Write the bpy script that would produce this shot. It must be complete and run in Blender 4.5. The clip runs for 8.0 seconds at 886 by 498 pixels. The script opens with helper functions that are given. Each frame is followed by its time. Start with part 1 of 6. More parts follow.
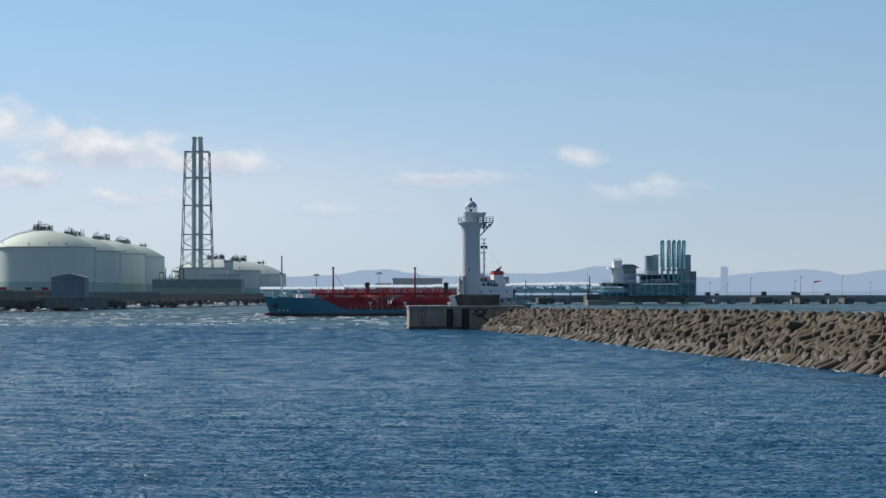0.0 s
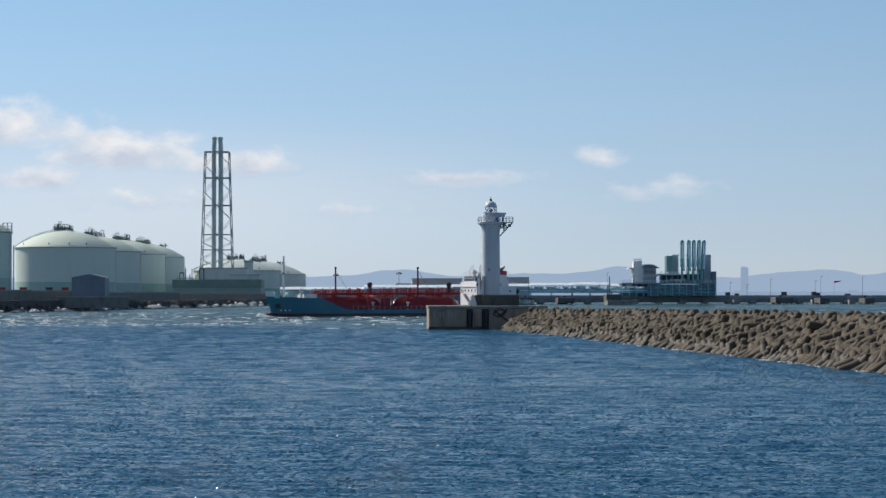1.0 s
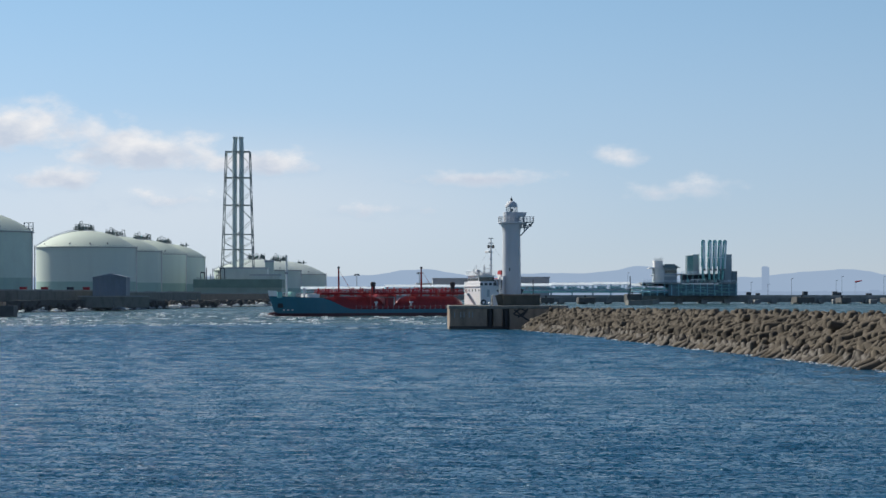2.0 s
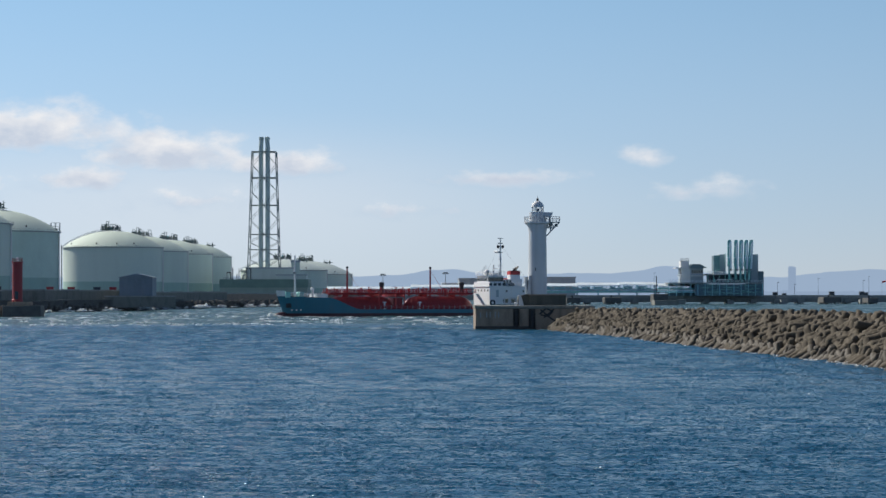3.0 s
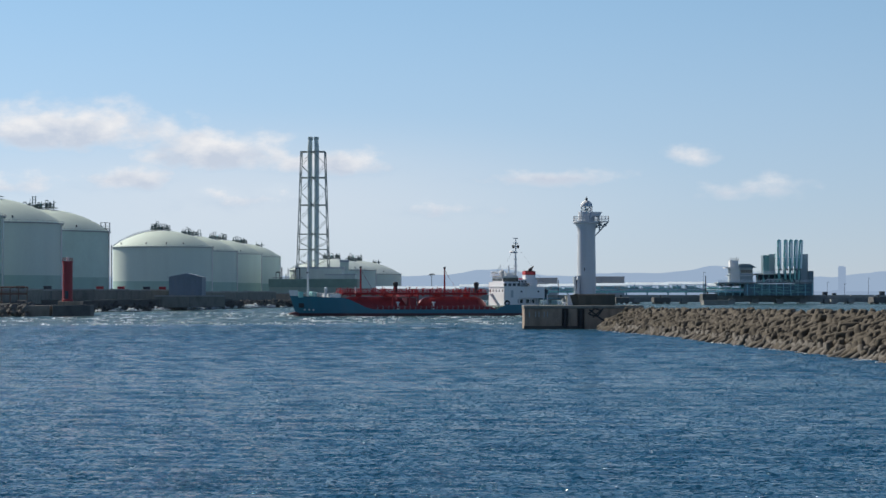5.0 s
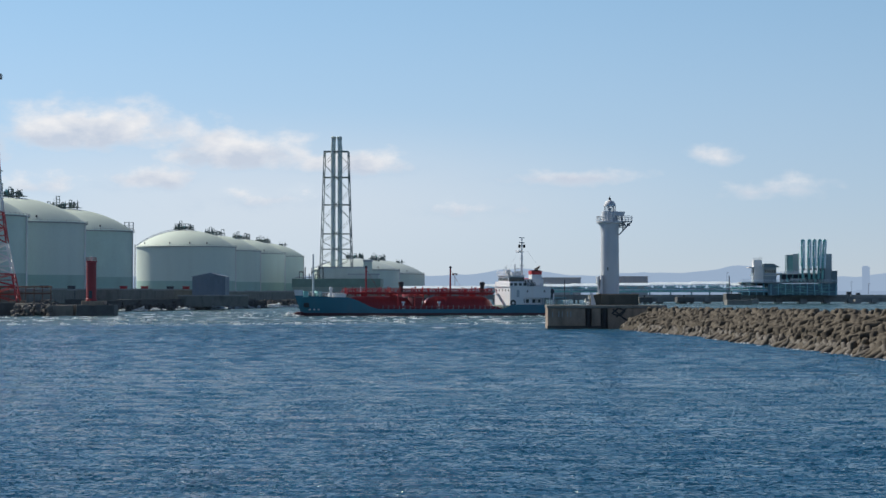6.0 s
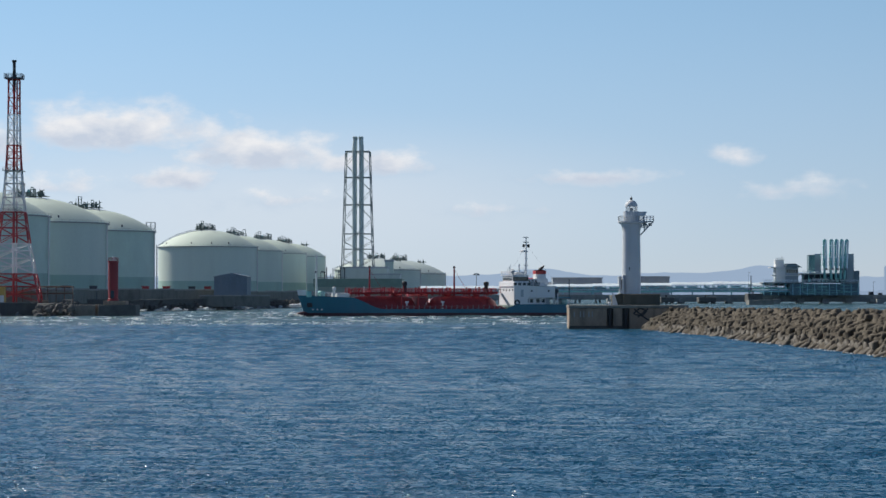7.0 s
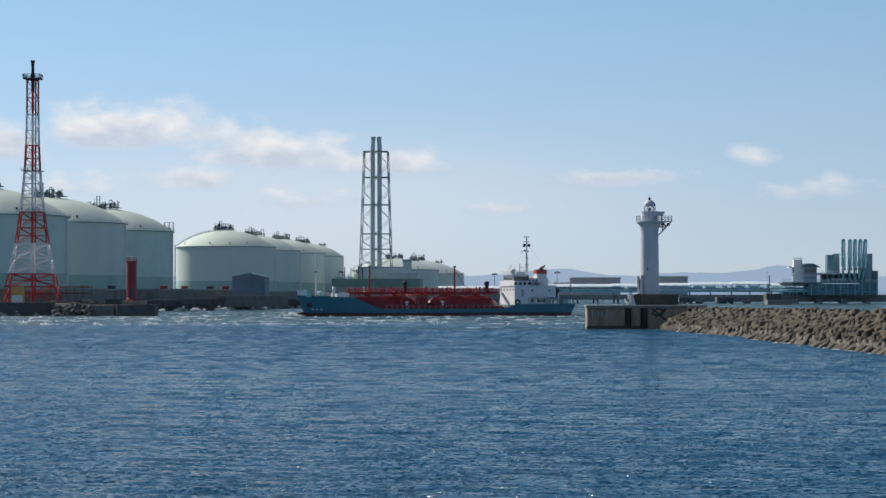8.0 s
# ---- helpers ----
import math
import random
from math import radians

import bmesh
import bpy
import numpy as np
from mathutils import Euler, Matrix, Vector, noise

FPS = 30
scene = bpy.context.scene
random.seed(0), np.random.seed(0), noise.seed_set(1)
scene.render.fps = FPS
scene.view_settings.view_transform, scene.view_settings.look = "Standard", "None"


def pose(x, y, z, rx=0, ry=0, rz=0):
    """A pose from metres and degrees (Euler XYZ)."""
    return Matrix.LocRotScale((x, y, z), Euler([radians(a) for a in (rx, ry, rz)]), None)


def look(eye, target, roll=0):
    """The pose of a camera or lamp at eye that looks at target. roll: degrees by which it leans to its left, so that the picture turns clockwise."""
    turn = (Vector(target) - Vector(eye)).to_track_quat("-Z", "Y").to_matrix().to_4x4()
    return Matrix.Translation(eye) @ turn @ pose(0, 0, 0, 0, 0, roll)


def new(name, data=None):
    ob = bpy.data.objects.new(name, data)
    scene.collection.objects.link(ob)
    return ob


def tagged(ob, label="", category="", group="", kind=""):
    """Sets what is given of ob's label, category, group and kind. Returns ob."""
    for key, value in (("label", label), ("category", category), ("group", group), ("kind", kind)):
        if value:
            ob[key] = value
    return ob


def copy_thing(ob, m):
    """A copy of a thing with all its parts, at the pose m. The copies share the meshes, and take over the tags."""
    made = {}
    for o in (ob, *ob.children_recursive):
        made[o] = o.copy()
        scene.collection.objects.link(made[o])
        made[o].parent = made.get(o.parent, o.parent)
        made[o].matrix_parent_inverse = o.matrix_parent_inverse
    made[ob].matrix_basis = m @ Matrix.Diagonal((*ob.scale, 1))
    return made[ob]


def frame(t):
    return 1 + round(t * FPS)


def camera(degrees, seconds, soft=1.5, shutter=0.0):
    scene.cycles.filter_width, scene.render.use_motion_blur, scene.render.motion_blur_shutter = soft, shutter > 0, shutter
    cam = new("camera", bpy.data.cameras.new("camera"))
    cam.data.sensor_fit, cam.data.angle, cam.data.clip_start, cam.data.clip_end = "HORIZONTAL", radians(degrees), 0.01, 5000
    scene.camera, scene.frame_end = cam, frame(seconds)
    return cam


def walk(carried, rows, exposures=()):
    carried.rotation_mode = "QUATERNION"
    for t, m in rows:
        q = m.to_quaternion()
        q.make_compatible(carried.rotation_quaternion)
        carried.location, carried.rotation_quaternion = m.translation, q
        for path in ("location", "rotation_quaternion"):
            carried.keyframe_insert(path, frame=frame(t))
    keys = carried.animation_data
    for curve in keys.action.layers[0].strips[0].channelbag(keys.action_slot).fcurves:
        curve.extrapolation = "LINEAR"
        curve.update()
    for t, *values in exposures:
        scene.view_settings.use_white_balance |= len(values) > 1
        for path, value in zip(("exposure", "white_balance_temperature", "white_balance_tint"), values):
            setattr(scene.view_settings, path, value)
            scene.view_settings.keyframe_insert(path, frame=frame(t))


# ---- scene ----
EYE = 5.9
cam = camera(20.94, 8.0)
# stands still on its height and pans to the left by hand: seconds, yaw, pitch, roll
PAN = [
    (0.0, -2.175, 1.047, 0.02), (0.5, -2.011, 1.05, 0.02), (1.0, -1.702, 1.05, 0.02), (1.5, -1.508, 1.046, 0.02),
    (3.0, -0.587, 1.044, 0.01), (3.5, -0.427, 1.05, 0.01), (4.0, -0.028, 1.042, 0.0), (4.5, 0.297, 1.04, 0.0),
    (6.0, 1.134, 1.03, -0.02), (6.5, 1.405, 1.031, -0.02), (7.0, 1.647, 1.03, -0.02), (7.5, 1.876, 1.026, -0.02),
    (8.0, 2.078, 1.029, -0.02),
]
walk(cam, [(t, pose(0, 0, EYE, 90 + pitch, roll, yaw)) for t, yaw, pitch, roll in PAN])

# ---- light: afternoon sun from ahead and far to the left, clear sky ----
SUN_AHEAD, SUN_HIGH = 54.0, 39.0          # degrees from straight ahead to the left, degrees above the horizon
world = bpy.data.worlds.new("sky")
scene.world = world
world.use_nodes = True
wn = world.node_tree
sky = wn.nodes.new("ShaderNodeTexSky")
sky.sky_type, sky.sun_disc = "NISHITA", False
sky.sun_elevation, sky.sun_rotation = radians(SUN_HIGH), radians(-SUN_AHEAD)
sky.air_density, sky.dust_density, sky.ozone_density = 1.0, 0.3, 3.0
sky.altitude = 6000
wn.nodes["Background"].inputs["Strength"].default_value = 0.112
clear = wn.nodes.new("ShaderNodeMix")          # a clear blue northern afternoon
clear.data_type, clear.blend_type = "RGBA", "MULTIPLY"
clear.inputs["Factor"].default_value = 1
clear.inputs["B"].default_value = (1.2, 1.13, 1.04, 1)
wn.links.new(sky.outputs[0], clear.inputs["A"])
wn.links.new(clear.outputs["Result"], wn.nodes["Background"].inputs["Color"])
sun = new("sun", bpy.data.lights.new("sun", "SUN"))
sun.data.energy, sun.data.angle, sun.data.color = 5.0, radians(0.53), (1.0, 0.94, 0.84)
_a, _e = radians(SUN_AHEAD), radians(SUN_HIGH)
SUN_WAY = Vector((-math.sin(_a) * math.cos(_e), math.cos(_a) * math.cos(_e), math.sin(_e)))
sun.matrix_world = look(SUN_WAY * 300, (0, 0, 0))
scene.view_settings.exposure = 0.0

# ---- materials ----
def material(name, colour, rough=0.6, metal=0.0, vary=0.15, scale=1.0, bump=0.0, stain=None, streak=0.0, stain_amount=0.4):
    """A painted or mineral surface: colour varied at two scales, stains, vertical streaks and fine relief. scale: the size of the patches in metres."""
    m = bpy.data.materials.new(name)
    m.use_nodes = True
    n, link = m.node_tree.nodes, m.node_tree.links.new
    b = n["Principled BSDF"]
    b.inputs["Metallic"].default_value = metal
    co = n.new("ShaderNodeTexCoord")
    info = n.new("ShaderNodeObjectInfo")
    big = n.new("ShaderNodeTexNoise")
    big.inputs["Scale"].default_value, big.inputs["Detail"].default_value = 1.0 / scale, 6
    fine = n.new("ShaderNodeTexNoise")
    fine.inputs["Scale"].default_value, fine.inputs["Detail"].default_value = 9.0 / scale, 5
    shift = n.new("ShaderNodeVectorMath")
    shift.operation = "MULTIPLY_ADD"
    spread = n.new("ShaderNodeCombineXYZ")
    link(info.outputs["Random"], spread.inputs[0])
    link(info.outputs["Random"], spread.inputs[1])
    shift.inputs[1].default_value = (37.0, 61.0, 0.0)
    link(spread.outputs[0], shift.inputs[0])
    link(co.outputs["Object"], shift.inputs[2])
    if streak:
        mp = n.new("ShaderNodeMapping")
        mp.inputs["Scale"].default_value = (1, 1, streak)
        link(shift.outputs[0], mp.inputs["Vector"])
        src = mp.outputs[0]
    else:
        src = shift.outputs[0]
    link(src, big.inputs["Vector"])
    link(shift.outputs[0], fine.inputs["Vector"])
    add = n.new("ShaderNodeMath")
    add.operation = "MULTIPLY_ADD"
    add.inputs[1].default_value = 0.4
    link(fine.outputs[0], add.inputs[0])
    link(big.outputs[0], add.inputs[2])
    ramp = n.new("ShaderNodeMapRange")
    ramp.inputs["From Min"].default_value, ramp.inputs["From Max"].default_value = 0.45, 0.95
    ramp.inputs["To Min"].default_value, ramp.inputs["To Max"].default_value = 1 - vary, 1 + vary
    link(add.outputs[0], ramp.inputs["Value"])
    mul = n.new("ShaderNodeMix")
    mul.data_type, mul.blend_type = "RGBA", "MULTIPLY"
    mul.inputs["Factor"].default_value = 1
    mul.inputs["A"].default_value = (*colour, 1)
    link(ramp.outputs[0], mul.inputs["B"])
    out = mul.outputs["Result"]
    if stain:
        st = n.new("ShaderNodeMapRange")
        st.inputs["From Min"].default_value, st.inputs["From Max"].default_value = 0.52, 0.68
        st.inputs["To Max"].default_value = stain_amount
        link(big.outputs[0], st.inputs["Value"])
        mx = n.new("ShaderNodeMix")
        mx.data_type = "RGBA"
        link(st.outputs[0], mx.inputs["Factor"])
        link(out, mx.inputs["A"])
        mx.inputs["B"].default_value = (*stain, 1)
        out = mx.outputs["Result"]
    link(out, b.inputs["Base Color"])
    rr = n.new("ShaderNodeMapRange")
    rr.inputs["To Min"].default_value, rr.inputs["To Max"].default_value = max(0.05, rough - 0.12), min(1, rough + 0.12)
    link(fine.outputs[0], rr.inputs["Value"])
    link(rr.outputs[0], b.inputs["Roughness"])
    if bump:
        bp = n.new("ShaderNodeBump")
        bp.inputs["Strength"].default_value, bp.inputs["Distance"].default_value = 0.7, bump
        link(add.outputs[0], bp.inputs["Height"])
        link(bp.outputs[0], b.inputs["Normal"])
    return m


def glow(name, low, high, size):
    """A plain far backdrop that glows, the pallor of kilometres of air put into its colour, with soft folds of two
    tones.
    """
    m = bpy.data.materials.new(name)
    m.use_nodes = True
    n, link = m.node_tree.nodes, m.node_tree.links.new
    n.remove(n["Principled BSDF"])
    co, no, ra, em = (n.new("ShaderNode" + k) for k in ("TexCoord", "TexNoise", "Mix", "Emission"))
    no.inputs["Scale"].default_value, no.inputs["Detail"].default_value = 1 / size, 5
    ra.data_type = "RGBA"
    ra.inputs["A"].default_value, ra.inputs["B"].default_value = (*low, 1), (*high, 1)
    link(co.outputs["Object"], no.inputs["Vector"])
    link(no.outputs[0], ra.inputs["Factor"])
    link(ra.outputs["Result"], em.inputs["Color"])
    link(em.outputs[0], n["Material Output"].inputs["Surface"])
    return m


def water_material():
    """Sea water with ripples of three sizes; broken white crests where the sea is open, beyond the breakwater's head."""
    m = bpy.data.materials.new("sea_water")
    m.use_nodes = True
    n, link = m.node_tree.nodes, m.node_tree.links.new
    b = n["Principled BSDF"]
    b.inputs["IOR"].default_value = 1.333
    b.inputs["Specular IOR Level"].default_value = 0.36
    co = n.new("ShaderNodeTexCoord")

    def wave(sx, sy, detail, turn=0.0):
        mp = n.new("ShaderNodeMapping")
        mp.inputs["Scale"].default_value = (sx, sy, 1)
        mp.inputs["Rotation"].default_value = (0, 0, radians(turn))
        link(co.outputs["Object"], mp.inputs["Vector"])
        t = n.new("ShaderNodeTexNoise")
        t.inputs["Scale"].default_value, t.inputs["Detail"].default_value = 1.0, detail
        link(mp.outputs[0], t.inputs["Vector"])
        return t.outputs[0]

    def calc(op, a, bb=None, c=None):
        k = n.new("ShaderNodeMath")
        k.operation = op
        for i, v in enumerate((a, bb, c)):
            if v is None:
                continue
            if isinstance(v, (int, float)):
                k.inputs[i].default_value = v
            else:
                link(v, k.inputs[i])
        return k.outputs[0]

    def ramp(v, a, c, lo=0.0, hi=1.0):
        k = n.new("ShaderNodeMapRange")
        for key, x in (("From Min", a), ("From Max", c), ("To Min", lo), ("To Max", hi)):
            k.inputs[key].default_value = x
        link(v, k.inputs["Value"])
        return k.outputs[0]

    xyz = n.new("ShaderNodeSeparateXYZ")
    link(co.outputs["Object"], xyz.inputs[0])
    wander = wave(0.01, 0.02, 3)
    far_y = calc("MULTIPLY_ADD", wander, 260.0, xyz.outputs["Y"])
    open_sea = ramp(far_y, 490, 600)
    long, mid = wave(0.04, 0.12, 3, 6), wave(0.16, 0.62, 4, -5)
    height = calc("MULTIPLY_ADD", mid, 0.24, calc("MULTIPLY", long, 0.5))
    bp = n.new("ShaderNodeBump")
    bp.inputs["Strength"].default_value, bp.inputs["Distance"].default_value = 1.0, 1.0
    link(height, bp.inputs["Height"])

    def slopes(sx, sy, steep, turn, detail):
        """Random facets of ripples too small for the mesh."""
        mp = n.new("ShaderNodeMapping")
        mp.inputs["Scale"].default_value = (sx, sy, 1)
        mp.inputs["Rotation"].default_value = (0, 0, radians(turn))
        link(co.outputs["Object"], mp.inputs["Vector"])
        t = n.new("ShaderNodeTexNoise")
        t.inputs["Scale"].default_value, t.inputs["Detail"].default_value = 1.0, detail
        link(mp.outputs[0], t.inputs["Vector"])
        mid_ = n.new("ShaderNodeVectorMath")
        mid_.operation = "MULTIPLY_ADD"
        mid_.inputs[1].default_value = (steep, steep, 0)
        mid_.inputs[2].default_value = (-steep / 2, -steep / 2, 0)
        link(t.outputs["Color"], mid_.inputs[0])
        return mid_.outputs[0]

    total = bp.outputs[0]
    for sl in (slopes(0.9, 4.0, 1.1, 4, 3), slopes(5.5, 9.0, 5.6, -8, 2)):
        ad = n.new("ShaderNodeVectorMath")
        ad.operation = "ADD"
        link(total, ad.inputs[0])
        link(sl, ad.inputs[1])
        total = ad.outputs[0]
    nm = n.new("ShaderNodeVectorMath")
    nm.operation = "NORMALIZE"
    link(total, nm.inputs[0])
    link(nm.outputs[0], b.inputs["Normal"])
    # gust patches change the gloss
    gust = wave(0.012, 0.05, 4, 5)
    link(calc("MULTIPLY_ADD", open_sea, 0.14, ramp(gust, 0.35, 0.65, 0.075, 0.15)), b.inputs["Roughness"])
    foam_noise = calc("MULTIPLY_ADD", wave(0.9, 0.8, 4), 0.35, wave(0.16, 0.22, 3, 20))
    crest = calc("MULTIPLY_ADD", xyz.outputs["Z"], 0.22, foam_noise)
    foam = calc("MULTIPLY", ramp(crest, 0.80, 0.90), calc("MULTIPLY", open_sea, ramp(xyz.outputs["Y"], 700, 850, 1.0, 0.15)))
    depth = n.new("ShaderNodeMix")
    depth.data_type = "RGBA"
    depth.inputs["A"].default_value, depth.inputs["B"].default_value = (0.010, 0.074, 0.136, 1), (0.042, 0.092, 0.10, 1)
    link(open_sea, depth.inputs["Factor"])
    mx = n.new("ShaderNodeMix")
    mx.data_type = "RGBA"
    link(foam, mx.inputs["Factor"])
    link(depth.outputs["Result"], mx.inputs["A"])
    mx.inputs["B"].default_value = (0.78, 0.82, 0.84, 1)
    link(mx.outputs["Result"], b.inputs["Base Color"])
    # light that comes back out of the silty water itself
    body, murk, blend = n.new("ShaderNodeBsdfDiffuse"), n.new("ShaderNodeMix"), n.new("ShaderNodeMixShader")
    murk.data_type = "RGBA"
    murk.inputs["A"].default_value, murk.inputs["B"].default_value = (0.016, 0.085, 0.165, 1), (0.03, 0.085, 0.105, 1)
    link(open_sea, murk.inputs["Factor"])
    link(murk.outputs["Result"], body.inputs["Color"])
    link(calc("MULTIPLY_ADD", foam, -0.18, 0.18), blend.inputs[0])
    link(b.outputs[0], blend.inputs[1])
    link(body.outputs[0], blend.inputs[2])
    link(blend.outputs[0], n["Material Output"].inputs["Surface"])
    return m


# bearing and height in hundredths of the distance, half width and half height in metres, density
CLOUDS = [
    (-16.2, 6.5, 320, 84, 1.2), (-10.4, 5.65, 240, 74, 1.15), (-5.6, 5.2, 190, 56, 1.1), (-13.7, 4.6, 150, 54, 0.85),
    (-9.4, 3.8, 230, 60, 0.6), (-18.4, 4.2, 230, 54, 0.7), (-22.0, 6.0, 230, 84, 0.95), (3.4, 4.7, 270, 42, 0.62),
    (9.25, 5.5, 70, 40, 0.62), (11.8, 4.15, 150, 40, 0.62), (-0.8, 3.4, 180, 36, 0.5)]


def cloud_material():
    """Thin cumulus far off: ragged outlines, dense in the middle; sunlit crowns and flat, shaded bluish feet are put
    into the glow.
    """
    m = bpy.data.materials.new("cloud_vapour")
    m.use_nodes = True
    n, link = m.node_tree.nodes, m.node_tree.links.new
    n.remove(n["Principled BSDF"])
    co, em, tr, mix, no, no2, xyz = (n.new("ShaderNode" + k) for k in (
        "TexCoord", "Emission", "BsdfTransparent", "MixShader", "TexNoise", "TexNoise", "SeparateXYZ"))

    def calc(op, *args):
        k = n.new("ShaderNodeMath")
        k.operation = op
        for i, v in enumerate(args):
            if isinstance(v, (int, float)):
                k.inputs[i].default_value = v
            else:
                link(v, k.inputs[i])
        return k.outputs[0]

    flat = n.new("ShaderNodeMapping")
    flat.inputs["Scale"].default_value = (0.6, 1, 1.15)
    link(co.outputs["Object"], flat.inputs["Vector"])
    for node, size, det in ((no, 50.0, 9), (no2, 42.0, 5)):
        node.inputs["Scale"].default_value, node.inputs["Detail"].default_value = 1 / size, det
        node.inputs["Roughness"].default_value = 0.55
        link(flat.outputs[0], node.inputs["Vector"])
    link(co.outputs["Object"], xyz.inputs[0])
    field, crown, weight = -1.0, 0.0, 0.001
    for bearing, up, w, h, d in CLOUDS:
        dx = calc("MULTIPLY_ADD", xyz.outputs["X"], 1 / w, -bearing * 48.5 / w)
        dz = calc("MULTIPLY_ADD", xyz.outputs["Z"], 1 / h, -(up * 48.5 + 5.9) / h)
        round_z = calc("MAXIMUM", dz, calc("MULTIPLY", dz, -1.5))
        away = calc("SQRT", calc("ADD", calc("MULTIPLY", dx, dx), calc("MULTIPLY", round_z, round_z)))
        here = calc("MULTIPLY_ADD", away, -d, d)
        share = calc("POWER", calc("MAXIMUM", calc("ADD", here, 0.7), 0.0), 5.0)
        crown = calc("MULTIPLY_ADD", share, calc("MAXIMUM", calc("MINIMUM", dz, 1.0), -1.0), crown)
        weight = calc("ADD", share, weight)
        field = calc("MAXIMUM", here, field)
    ragged = calc("MULTIPLY_ADD", calc("SUBTRACT", no.outputs[0], 0.5), 1.35, field)
    al = n.new("ShaderNodeMapRange")
    al.interpolation_type = "SMOOTHSTEP"
    al.inputs["From Min"].default_value, al.inputs["From Max"].default_value, al.inputs["To Max"].default_value = 0.08, 0.8, 0.9
    link(ragged, al.inputs["Value"])
    # a thin even veil lies low behind the cumulus
    vx = calc("MULTIPLY_ADD", xyz.outputs["X"], 1 / 1100, 480 / 1100)
    vz = calc("MULTIPLY_ADD", xyz.outputs["Z"], 1 / 210, -185 / 210)
    veil = n.new("ShaderNodeMapRange")
    veil.interpolation_type = "SMOOTHSTEP"
    veil.inputs["To Max"].default_value = 0.44
    link(calc("SUBTRACT", 1.0, calc("SQRT", calc("ADD", calc("MULTIPLY", vx, vx), calc("MULTIPLY", vz, vz)))), veil.inputs["Value"])
    cover = calc("MAXIMUM", al.outputs[0], veil.outputs[0])
    # Crown and foot shading goes into the glow colour.
    tone = n.new("ShaderNodeMapRange")
    tone.inputs["From Min"].default_value, tone.inputs["From Max"].default_value = -0.25, 0.45
    link(calc("MULTIPLY_ADD", calc("SUBTRACT", no2.outputs[0], 0.5), 1.6, calc("DIVIDE", crown, weight)), tone.inputs["Value"])
    col = n.new("ShaderNodeMix")
    col.data_type = "RGBA"
    col.inputs["A"].default_value, col.inputs["B"].default_value = (0.55, 0.61, 0.72, 1), (0.90, 0.885, 0.885, 1)
    link(calc("MULTIPLY_ADD", calc("SUBTRACT", tone.outputs[0], 0.6), al.outputs[0], 0.6), col.inputs["Factor"])
    link(col.outputs["Result"], em.inputs["Color"])
    link(cover, mix.inputs[0])
    link(tr.outputs[0], mix.inputs[1])
    link(em.outputs[0], mix.inputs[2])
    link(mix.outputs[0], n["Material Output"].inputs["Surface"])
    return m


def haze_material():
    """Bright sea haze put into a glowing sheet: dense and pale at the horizon, thin and blue above, up to twelve
    degrees.
    """
    m = bpy.data.materials.new("sea_haze")
    m.use_nodes = True
    n, link = m.node_tree.nodes, m.node_tree.links.new
    n.remove(n["Principled BSDF"])
    co, xyz, em, tr, mix, col = (n.new("ShaderNode" + k) for k in ("TexCoord", "SeparateXYZ", "Emission", "BsdfTransparent", "MixShader", "ValToRGB"))
    link(co.outputs["Object"], xyz.inputs[0])
    up = n.new("ShaderNodeMapRange")
    up.inputs["From Max"].default_value = 1050.0
    link(xyz.outputs["Z"], up.inputs["Value"])
    e = col.color_ramp.elements
    e[0].position, e[0].color = 0.0, (0.555, 0.61, 0.70, 1)
    e[1].position, e[1].color = 0.6, (0.385, 0.645, 0.84, 1)
    link(up.outputs[0], col.inputs[0])
    link(col.outputs[0], em.inputs["Color"])
    side = n.new("ShaderNodeMapRange")            # glow made brighter on the sun's side
    for key, v in (("From Min", -1200.0), ("From Max", 1300.0), ("To Min", 1.05), ("To Max", 0.785)):
        side.inputs[key].default_value = v
    link(xyz.outputs["X"], side.inputs["Value"])
    link(side.outputs[0], em.inputs["Strength"])
    thick = n.new("ShaderNodeValToRGB")
    t = thick.color_ramp.elements
    t[0].position, t[0].color = 0.0, (0.85, 0.85, 0.85, 1)
    t[1].position, t[1].color = 1.0, (0, 0, 0, 1)
    k = t.new(0.6)
    k.color = (0.5, 0.5, 0.5, 1)
    link(up.outputs[0], thick.inputs[0])
    link(thick.outputs[0], mix.inputs[0])
    link(tr.outputs[0], mix.inputs[1])
    link(em.outputs[0], mix.inputs[2])
    link(mix.outputs[0], n["Material Output"].inputs["Surface"])
    return m


HAZE = haze_material()
WATER = water_material()
CLOUD = cloud_material()
# Haze is put into the glow colour of hills, tower and shore.
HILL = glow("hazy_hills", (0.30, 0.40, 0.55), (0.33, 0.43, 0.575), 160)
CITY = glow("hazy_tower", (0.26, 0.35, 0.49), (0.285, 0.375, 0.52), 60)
CONCRETE = material("concrete", (0.33, 0.25, 0.185), 0.85, 0, 0.4, 1.4, 0.03, (0.10, 0.08, 0.063), 0.22, 0.7)
DARK_CONCRETE = material("weathered_concrete", (0.215, 0.215, 0.19), 0.9, 0, 0.4, 2.0, 0.04, (0.06, 0.06, 0.055), 0.4)
JETTY = material("pale_jetty_concrete", (0.31, 0.325, 0.315), 0.85, 0, 0.25, 3, 0.03, (0.16, 0.16, 0.15), 0.3)
JETTY_DARK = material("dark_jetty_concrete", (0.27, 0.285, 0.275), 0.9, 0, 0.3, 3, 0.03, (0.10, 0.10, 0.10), 0.3)
PIER = material("pale_brown_pier_concrete", (0.25, 0.225, 0.185), 0.85, 0, 0.3, 1.6, 0.03, (0.10, 0.09, 0.08), 0.4)
